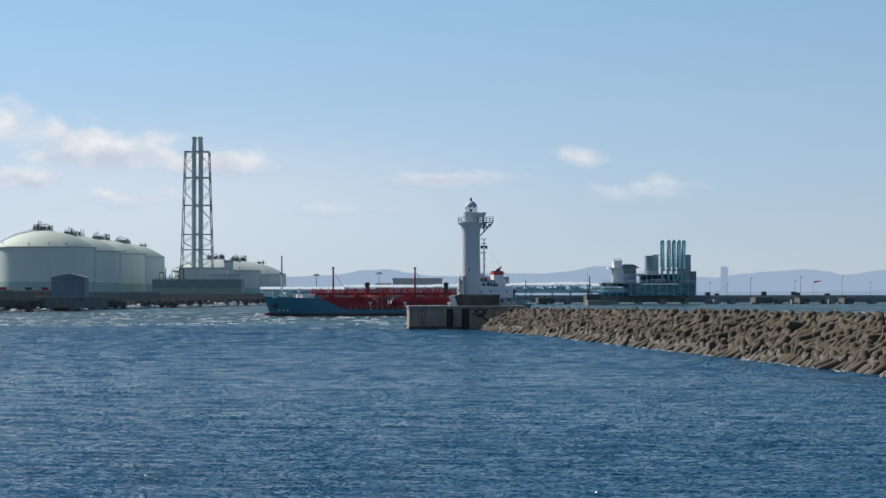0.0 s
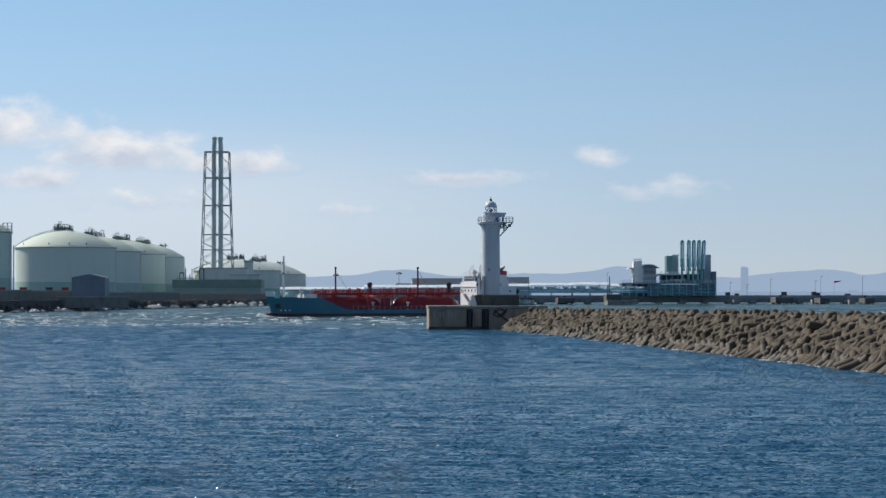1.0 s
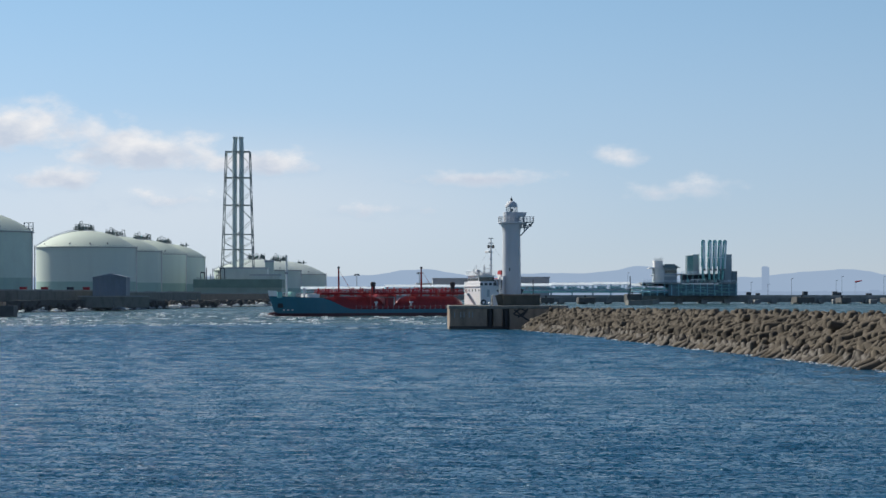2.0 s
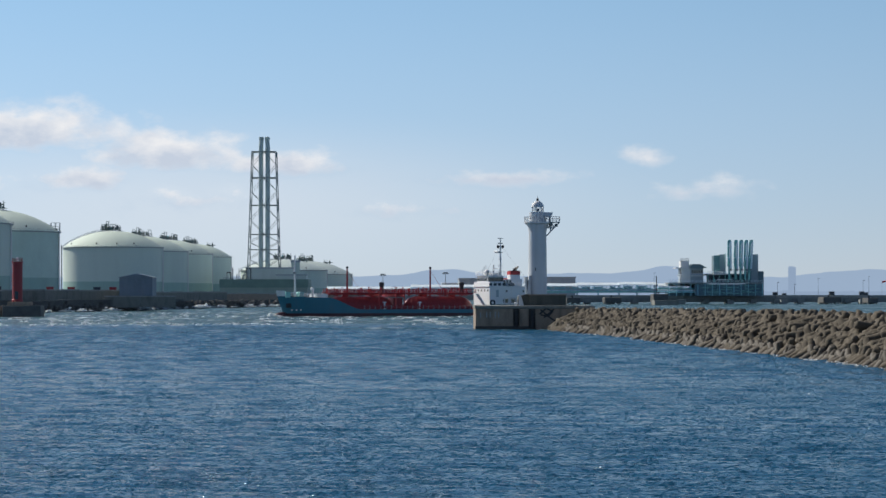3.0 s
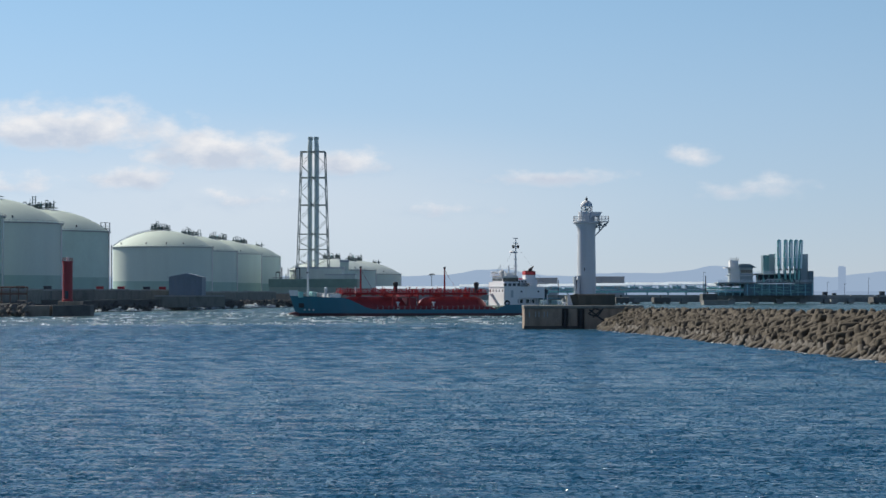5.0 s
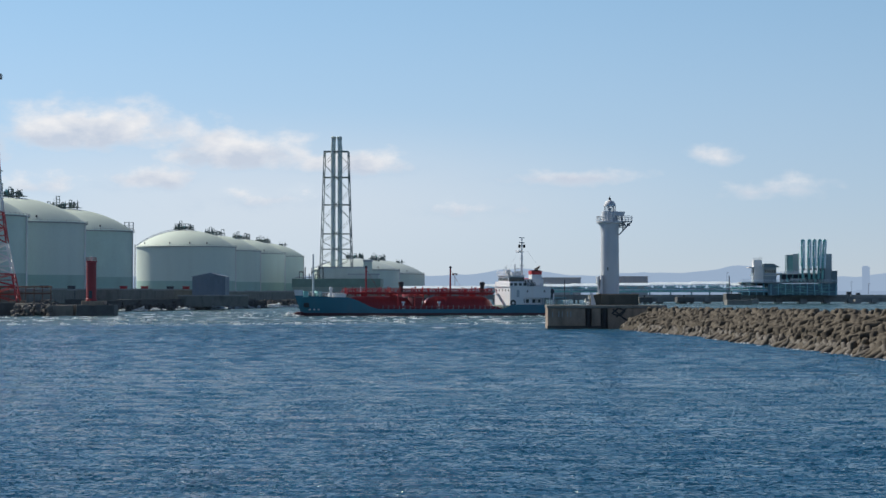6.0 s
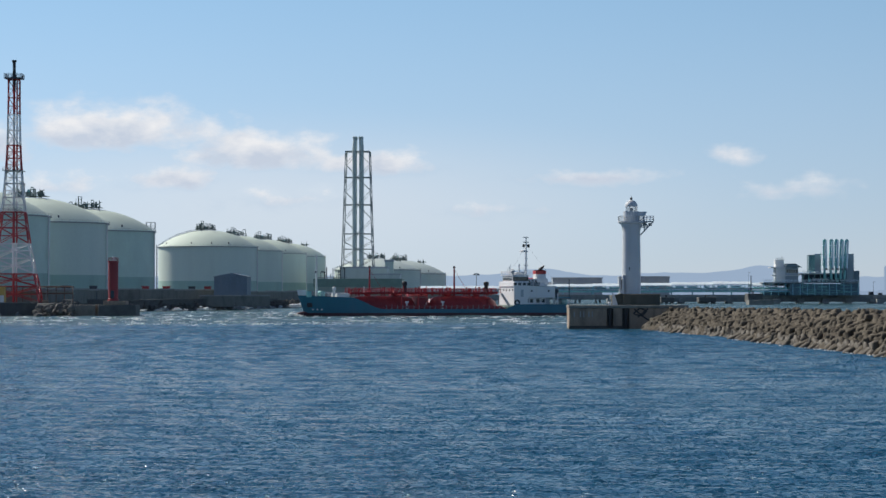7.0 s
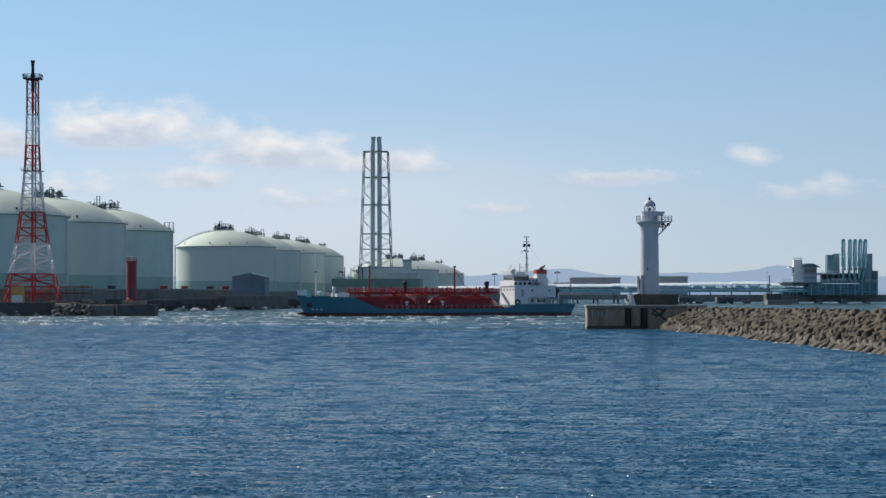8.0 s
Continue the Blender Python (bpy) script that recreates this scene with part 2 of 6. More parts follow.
PLINTH = material("dark_olive_concrete", (0.095, 0.095, 0.078), 0.9, 0, 0.35, 1.2, 0.03, (0.05, 0.05, 0.04), 0.3)
BASALT = material("black_stained_concrete", (0.10, 0.102, 0.098), 0.8, 0, 0.3, 2, 0.03)
PALE_GREEN = material("pale_green_cladding", (0.34, 0.44, 0.38), 0.6, 0, 0.1, 6, 0, (0.27, 0.35, 0.31), 0.1)
HOUSE = material("slate_grey_cladding", (0.155, 0.205, 0.26), 0.6, 0, 0.2, 3, 0.0, (0.16, 0.17, 0.17), 0.3)
LIGHT_WHITE = material("weathered_white_paint", (0.57, 0.59, 0.61), 0.6, 0, 0.06, 1.5, 0.0, (0.42, 0.41, 0.39), 0.15, 0.3)
BLOCK = material("tetrapod_concrete", (0.092, 0.075, 0.051), 0.9, 0, 0.5, 0.9, 0.03, (0.10, 0.085, 0.065), 0, 0.5)
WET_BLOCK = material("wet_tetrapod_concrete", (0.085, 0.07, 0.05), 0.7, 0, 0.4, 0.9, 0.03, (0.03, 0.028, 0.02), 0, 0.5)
FOOT_AND_RECESS = material("wet_foot_and_recess_black", (0.055, 0.048, 0.04), 0.5, 0, 0.3, 1.0, 0.02)
ROCK = material("rubble_stone", (0.12, 0.115, 0.105), 0.9, 0, 0.4, 0.8, 0.05)
WHITE = material("white_paint", (0.74, 0.74, 0.73), 0.5, 0, 0.06, 1.5, 0.0, (0.45, 0.42, 0.37), 0.2, 0.25)
SHIP_WHITE = material("ship_white_paint", (0.72, 0.73, 0.74), 0.45, 0, 0.05, 1.5, 0.0, (0.5, 0.4, 0.3), 0.15, 0.2)
TANK = material("pale_green_tank_paint", (0.64, 0.74, 0.66), 0.55, 0, 0.06, 12, 0.0, (0.56, 0.66, 0.59), 0.1, 0.4)
BAND = material("green_lower_tank_wall", (0.37, 0.54, 0.47), 0.55, 0, 0.12, 9, 0, (0.30, 0.46, 0.42), 0.2)
TANK_GREEN = material("green_tank_paint", (0.56, 0.71, 0.63), 0.55, 0, 0.08, 12)
DOME = material("cream_dome_paint", (0.57, 0.66, 0.57), 0.7, 0, 0.05, 14)
STEEL = material("galvanised_steel", (0.30, 0.33, 0.34), 0.5, 0.4, 0.12, 2)
DARK = material("dark_steel", (0.05, 0.065, 0.08), 0.6, 0.2, 0.25, 2)
PLANT = material("grey_green_pipework", (0.14, 0.18, 0.17), 0.6, 0.1, 0.2, 2)
LATTICE = material("dull_grey_lattice_steel", (0.26, 0.30, 0.30), 0.55, 0.1, 0.15, 4)
DOME_GREY = material("weathered_grey_dome_paint", (0.50, 0.58, 0.55), 0.7, 0, 0.08, 10, 0, (0.40, 0.47, 0.46), 0.2)
FLUE = material("grey_green_flue", (0.52, 0.60, 0.58), 0.5, 0.0, 0.08, 6, 0, (0.34, 0.41, 0.40), 0.1)
RED = material("red_paint", (0.45, 0.042, 0.04), 0.42, 0, 0.15, 1.5, 0, (0.25, 0.03, 0.025), 0.3)
# Darker red holds the shade on the cargo tanks' sides.
TANK_RED = material("shaded_tank_red_paint", (0.33, 0.038, 0.036), 0.34, 0, 0.25, 1.2, 0, (0.17, 0.03, 0.028), 0.35)
DEEP_RED = material("dark_red_paint", (0.30, 0.028, 0.035), 0.5, 0, 0.15, 2, 0, (0.15, 0.02, 0.02), 0.2)
HULL = material("blue_hull_paint", (0.022, 0.155, 0.22), 0.45, 0, 0.12, 3, 0, (0.05, 0.12, 0.16), 0.25, 0.35)
BOOT = material("red_brown_boot_topping", (0.07, 0.02, 0.025), 0.5, 0, 0.2, 2)
DECK = material("green_deck_paint", (0.06, 0.11, 0.09), 0.6, 0, 0.2, 1.5)
BLACK = material("black_paint", (0.02, 0.02, 0.022), 0.5, 0, 0.2, 1)
BLUE = material("light_blue_steel", (0.30, 0.60, 0.70), 0.5, 0, 0.15, 3)
PALE_BLUE = material("pale_blue_roofing", (0.82, 0.91, 0.94), 0.45, 0, 0.1, 6)
TEAL = material("teal_paint", (0.25, 0.55, 0.52), 0.5, 0, 0.15, 2)
DEEP_BLUE = material("deep_blue_steel", (0.12, 0.21, 0.25), 0.5, 0, 0.25, 1.2)
NAVY = material("dark_blue_grey_cladding", (0.15, 0.21, 0.24), 0.5, 0, 0.15, 4)
GREY_CLAD = material("grey_cladding", (0.36, 0.42, 0.46), 0.5, 0, 0.08, 5, 0, (0.2, 0.25, 0.3), 0.1)
GREEN_SHED = material("dull_green_cladding", (0.20, 0.31, 0.26), 0.6, 0, 0.15, 6)
RUST = material("rusty_brown_steel", (0.17, 0.10, 0.07), 0.75, 0.1, 0.3, 1.2)
YELLOW = material("yellow_paint", (0.58, 0.37, 0.10), 0.6, 0, 0.15, 1)
ORANGE_RED = material("signal_red_cloth", (0.6, 0.03, 0.04), 0.7, 0, 0.1, 1)
EARTH = material("dark_earth_fill", (0.05, 0.052, 0.046), 0.95, 0, 0.35, 8, 0.1)
FOAM = bpy.data.materials.new("white_foam")
FOAM.use_nodes = True
_f = FOAM.node_tree
_d, _t, _m = (_f.nodes.new("ShaderNode" + k) for k in ("BsdfDiffuse", "BsdfTranslucent", "MixShader"))
_d.inputs[0].default_value = _t.inputs[0].default_value = (0.94, 0.96, 0.96, 1)
_m.inputs[0].default_value = 0.65
_f.links.new(_d.outputs[0], _m.inputs[1])
_f.links.new(_t.outputs[0], _m.inputs[2])
_f.links.new(_m.outputs[0], _f.nodes["Material Output"].inputs["Surface"])
GLASS = bpy.data.materials.new("window_glass")
GLASS.use_nodes = True
_g = GLASS.node_tree.nodes["Principled BSDF"]
_g.inputs["Base Color"].default_value, _g.inputs["Roughness"].default_value, _g.inputs["IOR"].default_value = (0.02, 0.03, 0.04, 1), 0.06, 1.5
CLEAR = bpy.data.materials.new("clear_lantern_glass")
CLEAR.use_nodes = True
_g = CLEAR.node_tree.nodes["Principled BSDF"]
_g.inputs["Transmission Weight"].default_value, _g.inputs["Roughness"].default_value, _g.inputs["IOR"].default_value = 1.0, 0.0, 1.02

# ---- mesh helpers ----
def mesh_of(bm, name, mats, smooth=False, sharp=38):
    me = bpy.data.meshes.new(name)
    bm.normal_update()
    bm.to_mesh(me)
    bm.free()
    for m in (mats if isinstance(mats, (list, tuple)) else [mats]):
        me.materials.append(m)
    if smooth:
        for p in me.polygons:
            p.use_smooth = True
        try:
            me.set_sharp_from_angle(angle=radians(sharp))
        except AttributeError:
            pass
    return me


def part(name, bm, mat, parent=None, label="", smooth=False):
    ob = new(name, mesh_of(bm, name, mat, smooth))
    if parent is not None:
        ob.parent = parent
    if label:
        ob["label"] = label
    return ob


def thing(name, m, label, category, group="", kind=""):
    ob = new(name)
    ob.empty_display_size = 0.5
    ob.matrix_world = m
    return tagged(ob, label, category, group, kind)


def box(bm, x0, x1, y0, y1, z0, z1, bevel=0.0, mi=0):
    r = bmesh.ops.create_cube(bm, size=1)
    for v in r["verts"]:
        v.co = Vector(((x0 + x1) / 2 + v.co.x * (x1 - x0), (y0 + y1) / 2 + v.co.y * (y1 - y0), (z0 + z1) / 2 + v.co.z * (z1 - z0)))
    faces = {f for v in r["verts"] for f in v.link_faces}
    for f in faces:
        f.material_index = mi
    if bevel:
        edges = {e for v in r["verts"] for e in v.link_edges}
        bmesh.ops.bevel(bm, geom=list(edges), offset=bevel, segments=2, affect="EDGES", profile=0.5)
    return bm


def lathe(bm, profile, n=24, at=(0, 0, 0), mi=0, cap=True):
    """Turns a profile of (radius, height) round the z axis."""
    rings = []
    for r, z in profile:
        if r < 1e-4:
            rings.append([bm.verts.new((at[0], at[1], at[2] + z))])
        else:
            rings.append([bm.verts.new((at[0] + r * math.cos(2 * math.pi * i / n), at[1] + r * math.sin(2 * math.pi * i / n), at[2] + z)) for i in range(n)])
    for a, c in zip(rings, rings[1:]):
        for i in range(n):
            j = (i + 1) % n
            if len(a) == 1 and len(c) == 1:
                continue
            vs = [a[0], c[j], c[i]] if len(a) == 1 else [a[i], a[j], c[0]] if len(c) == 1 else [a[i], a[j], c[j], c[i]]
            if len(a) == 1:
                vs = [a[0], c[i], c[j]][::-1]
            bm.faces.new(vs).material_index = mi
    if cap:
        for ring, flip in ((rings[0], True), (rings[-1], False)):
            if len(ring) > 2:
                bm.faces.new(ring[::-1] if flip else ring).material_index = mi
    return bm


def rod(bm, a, b, r, r2=None, n=6, mi=0):
    """A round bar from a to b."""
    a, b = Vector(a), Vector(b)
    d = (b - a).normalized()
    u = d.orthogonal().normalized()
    w = d.cross(u)
    r2 = r if r2 is None else r2
    va, vb = [], []
    for i in range(n):
        k = 2 * math.pi * i / n
        o = u * math.cos(k) + w * math.sin(k)
        va.append(bm.verts.new(a + o * r))
        vb.append(bm.verts.new(b + o * r2))
    for i in range(n):
        j = (i + 1) % n
        bm.faces.new((va[i], va[j], vb[j], vb[i])).material_index = mi
    bm.faces.new(va[::-1]).material_index = mi
    bm.faces.new(vb).material_index = mi
    return bm


def prism(bm, outline, y0, y1, mi=0):
    """An outline of (x, z) drawn out along y."""
    a = [bm.verts.new((x, y0, z)) for x, z in outline]
    b = [bm.verts.new((x, y1, z)) for x, z in outline]
    n = len(a)
    for i in range(n):
        j = (i + 1) % n
        bm.faces.new((a[i], a[j], b[j], b[i])).material_index = mi
    bm.faces.new(a[::-1]).material_index = mi
    bm.faces.new(b).material_index = mi
    bmesh.ops.recalc_face_normals(bm, faces=bm.faces[:])
    return bm


def B():
    return bmesh.new()


def railing(bm, points, height=1.05, r=0.03, step=1.5, bars=3):
    """Posts and bars along a line of points."""
    for a, b in zip(points, points[1:]):
        a, b = Vector(a), Vector(b)
        n = max(1, round((b - a).length / step))
        for i in range(n + 1):
            p = a.lerp(b, i / n)
            rod(bm, p, p + Vector((0, 0, height)), r, n=5)
        for k in range(bars):
            h = Vector((0, 0, height * (k + 1) / bars))
            rod(bm, a + h, b + h, r * 0.8, n=5)
    return bm

# ---- the sea: one sheet to the horizon, with real waves in the near water ----
def build_sea():
    rings = [0.01, 12.0, 25.0, 38.0]
    r = 46.0
    while r < 4980:
        rings.append(r)
        r += max(0.17, min(60.0, r * r / 25000 * 0.6, 0.55 if r < 420 else 1.1 if r < 700 else 2.2 if r < 900 else 60.0))
    rings.append(4985.0)
    fine = np.linspace(-0.30, 0.30, 460)
    coarse = np.linspace(0.30, 2 * math.pi - 0.30, 60)[1:-1]
    ang = np.concatenate([fine, coarse])
    R = np.array(rings)[:, None]
    A = ang[None, :]
    X, Y = R * np.sin(A), R * np.cos(A)
    gap = np.maximum(np.gradient(np.array(rings)), 0.2)[:, None] * np.ones_like(A)
    Zs = np.zeros_like(X)
    rng = np.random.RandomState(4)
    for k in range(46):
        length = 0.55 * 1.062 ** k
        way = radians(-98 + rng.normal(0, 17))
        kx, ky = 2 * math.pi / length * math.cos(way), 2 * math.pi / length * math.sin(way)
        seen = np.clip((length / gap - 1.6) / 1.6, 0, 1)
        rough = 1 + (-0.3 + 1.75 * np.clip((R - 90) / 240, 0, 1)) * (length > 1.4)
        amp = 0.0056 * length ** 0.6 * min(1.0, (2.1 / length) ** 0.95)
        ph = kx * X + ky * Y + rng.uniform(0, 6.28)
        Zs += amp * seen * rough * (np.sin(ph) + 0.28 * np.cos(2 * ph))
    out = np.clip((Y - 390) / 180, 0, 1) * np.clip((1150 - Y) / 250, 0, 1)
    for k in range(22):
        length = 4.5 * 1.09 ** k
        way = radians(-105 + rng.normal(0, 38))
        kx, ky = 2 * math.pi / length * math.cos(way), 2 * math.pi / length * math.sin(way)
        ph = kx * X + ky * Y + rng.uniform(0, 6.28)
        Zs += out * 0.030 * np.clip((length / gap - 1.6) / 1.6, 0, 1) * (np.sin(ph) + 0.35 * np.cos(2 * ph))
    n, m = X.shape
    verts = np.stack([X, Y, Zs], -1).reshape(-1, 3)
    i, j = np.meshgrid(np.arange(n - 1), np.arange(m), indexing="ij")
    j2 = (j + 1) % m
    faces = np.stack([i * m + j, (i + 1) * m + j, (i + 1) * m + j2, i * m + j2], -1).reshape(-1, 4)
    me = bpy.data.meshes.new("sea")
    me.from_pydata(verts.tolist(), [], faces[:, ::-1].tolist())
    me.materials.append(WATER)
    me.polygons.foreach_set("use_smooth", [True] * len(me.polygons))
    return tagged(new("sea", me), "dark blue choppy sea water with small wind ripples", "water", kind="structure")


sea = build_sea()

# ---- the far distance ----
def build_hills(name, dist, peaks, base, seed, label):
    """A ridge line built of broad rounded summits."""
    bm = B()
    xs = np.linspace(-2300, 2300, 420)
    top = []
    for x in xs:
        h = base + sum(hh * math.exp(-((x - c) / w) ** 2) for c, hh, w in peaks)
        h += 13 * noise.fractal((x / 260, seed, 0), 1.0, 2.0, 4) + 1.5 * noise.noise((x / 22, seed, 3))
        top.append(max(6, h))
    a = [bm.verts.new((x, dist, -2)) for x in xs]
    b = [bm.verts.new((x, dist + 40, h)) for x, h in zip(xs, top)]
    c = [bm.verts.new((x, dist + 120, h - 4)) for x, h in zip(xs, top)]
    for i in range(len(xs) - 1):
        bm.faces.new((a[i], a[i + 1], b[i + 1], b[i]))
        bm.faces.new((b[i], b[i + 1], c[i + 1], c[i]))
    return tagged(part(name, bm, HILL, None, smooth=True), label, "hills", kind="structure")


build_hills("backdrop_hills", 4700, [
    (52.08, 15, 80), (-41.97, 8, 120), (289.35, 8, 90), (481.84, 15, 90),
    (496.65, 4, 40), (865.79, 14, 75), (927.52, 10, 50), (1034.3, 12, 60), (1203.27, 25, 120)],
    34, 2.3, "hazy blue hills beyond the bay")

def build_city_tower():
    t = thing("city_tower", pose(702.33, 4500, 0), "hazy blue high-rise tower far beyond the bay", "building")
    w = 6.36
    bm = B()
    box(bm, -w, w, -w, w, 0, 53.64, 0.6)
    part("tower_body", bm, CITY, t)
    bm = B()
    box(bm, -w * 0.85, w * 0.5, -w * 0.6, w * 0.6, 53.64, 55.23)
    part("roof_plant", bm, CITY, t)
    return t


build_city_tower()

def build_clouds():
    bm = B()
    n = 40
    xs = [-1500 + 2700 * k / n for k in range(n + 1)]
    low = [bm.verts.new((x, math.sqrt(4780 ** 2 - x * x), 20)) for x in xs]
    high = [bm.verts.new((x, math.sqrt(4780 ** 2 - x * x), 520)) for x in xs]
    for i in range(n):
        bm.faces.new((low[i], low[i + 1], high[i + 1], high[i]))
    ob = tagged(part("backdrop_clouds", bm, CLOUD), "scattered soft white cumulus clouds low in the sky", "clouds", kind="structure")
    ob.visible_shadow = False
    return ob


def build_haze():
    bm = B()
    ring = [(4960 * math.sin(radians(k)), 4960 * math.cos(radians(k))) for k in range(-80, 81, 4)]
    low = [bm.verts.new((x, y, -3)) for x, y in ring]
    high = [bm.verts.new((x, y, 1060)) for x, y in ring]
    for i in range(len(ring) - 1):
        bm.faces.new((low[i], low[i + 1], high[i + 1], high[i]))
    ob = tagged(part("backdrop_haze", bm, HAZE), "glowing backdrop sheet for pale sea haze above the horizon", "sky", kind="structure")
    ob.visible_shadow = False
    return ob


build_haze()
clouds = build_clouds()

def build_far_shore():
    bm = B()
    box(bm, -200, 2300, 4300, 4660, -1, 7.93)
    for k in range(70):
        x = random.uniform(-150, 1500)
        w = random.uniform(4, 16)
        box(bm, x, x + w, 4280, 4295, 0, random.uniform(5, 11))
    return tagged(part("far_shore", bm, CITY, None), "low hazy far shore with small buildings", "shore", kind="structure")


build_far_shore()

# ---- land with the tank farm ----
SHORE = [(-206.61, 470), (-162.46, 575), (-129.77, 583), (-115.54, 590), (-119.52, 640), (-128.22, 700), (-111.53, 716),
         (-96.95, 762), (-85.21, 863), (-64.47, 1001), (-46.4, 1138), (-26.72, 1290), (-10.85, 1400)]

def build_land():
    bm = B()
    top = [bm.verts.new((x, y + 9, 2.9)) for x, y in SHORE]
    foot = [bm.verts.new((x, y - 2, -1.2)) for x, y in SHORE]
    back = [bm.verts.new((x * 3200 / y, 3200, 2.9)) for x, y in SHORE]
    for i in range(len(SHORE) - 1):
        bm.faces.new((foot[i], foot[i + 1], top[i + 1], top[i]))
        bm.faces.new((top[i], top[i + 1], back[i + 1], back[i]))
    last = len(SHORE) - 1
    under = bm.verts.new((SHORE[last][0] * 3200 / SHORE[last][1], 3200, -1.2))
    bm.faces.new((foot[last], under, back[last], top[last]))
    bmesh.ops.recalc_face_normals(bm, faces=bm.faces[:])
    return tagged(part("ground", bm, EARTH), "dark low industrial land behind a sea wall", "ground", kind="structure")


build_land()

def shore_points(step):
    out = []
    for (x0, y0), (x1, y1) in zip(SHORE[1:], SHORE[2:]):
        n = max(1, int(math.hypot(x1 - x0, y1 - y0) / step))
        out += [(x0 + (x1 - x0) * i / n, y0 + (y1 - y0) * i / n) for i in range(n)]
    return out


def stone(bm, x, y, z, s, rng):
    r = bmesh.ops.create_icosphere(bm, subdivisions=1, radius=s)
    q = Euler((rng.uniform(0, 6), rng.uniform(0, 6), rng.uniform(0, 6))).to_matrix()
    k = Vector((rng.uniform(0.7, 1.3), rng.uniform(0.6, 1.1), rng.uniform(0.5, 0.9)))
    for v in r["verts"]:
        c = Vector((v.co.x * k.x, v.co.y * k.y, v.co.z * k.z)) * rng.uniform(0.85, 1.15)
        v.co = q @ c + Vector((x, y, z))


def build_rubble():
    """The rubble slope of the shore, in one heap of stones too many to count."""
    rng = random.Random(7)
    me_parts = []
    bm = B()
    for x, y in shore_points(1.9):
        if y < 596:
            continue
        if x > -67.5 and rng.random() < 0.4:
            continue
        for k in range(5):
            u = rng.random()
            stone(bm, x + rng.uniform(-1, 1), y - 2 + 10 * u, -0.5 + 3.3 * u, rng.uniform(0.4, 0.85), rng)
        if len(bm.verts) > 2500:
            me = bpy.data.meshes.new("tmp")
            bm.to_mesh(me)
            bm.free()
            me_parts.append(me)
            bm = B()
    for me in me_parts:
        bm.from_mesh(me)
        bpy.data.meshes.remove(me)
    return tagged(part("shore_rubble", bm, ROCK), "dark grey rubble stones along the shore", "rocks", kind="stuff")


build_rubble()

def build_sea_wall(points, z0, z1, thick, label, group, mat=DARK_CONCRETE, unit=12.0):
    """A parapet of cast sections, each with its own joint and slightly uneven head."""
    wall = thing("sea_wall", pose(0, 0, 0), label, "wall", kind="structure")
    rng = random.Random(len(points))
    for (x0, y0), (x1, y1) in zip(points, points[1:]):
        length = math.hypot(x1 - x0, y1 - y0)
        n = max(1, round(length / unit))
        for i in range(n):
            a, b = Vector((x0, y0, 0)).lerp(Vector((x1, y1, 0)), i / n), Vector((x0, y0, 0)).lerp(Vector((x1, y1, 0)), (i + 1) / n)
            bm = B()
            l = (b - a).length
            dz = rng.uniform(-0.12, 0.12)
            prism(bm, [(0.05, z0), (l - 0.05, z0), (l - 0.05, z1 + dz), (0.05, z1 + dz)], 0, thick)
            ob = part("wall_section", bm, mat, wall)
            # The paler coping puts the wall's lit top edge into its colour.
            cap = part("coping", box(B(), 0.02, l - 0.02, -0.25, thick + 0.1, z1 + dz - 0.4, z1 + dz + 0.03, 0.04), BASALT if mat is BASALT else JETTY, ob)
            ob.matrix_basis = Matrix.Translation(a) @ Matrix.Rotation(math.atan2(b.y - a.y, b.x - a.x), 4, "Z")
    return wall


build_sea_wall([(x, y + 6.0) for x, y in SHORE[4:9]], 1.2, 3.6, 2.2, "low dark concrete apron at the head of the rubble slope", "", BASALT)
build_sea_wall([(-161.33, 571), (-131.43, 578), (-116.18, 584)], -1.2, 3.3, 1.5, "low dark concrete sea wall on the rubble shore", "", BASALT)
build_sea_wall([(-155.21, 655), (-129.24, 660), (-124.12, 735), (-114.96, 738), (-95.82, 790)], 2.5, 6.85, 1.5, "tall dark weathered concrete flood wall before the tanks", "")
build_sea_wall([(-95.82, 790), (-87.39, 885), (-76.59, 960)], 2.5, 6.3, 1.5, "dark concrete flood wall along the shore", "")
build_sea_wall([(-76.59, 960), (-66.01, 1025), (-47.5, 1165), (-27.13, 1310), (-11.01, 1420)], 2.5, 5.66, 1.5, "low concrete quay wall of the terminal", "", CONCRETE)

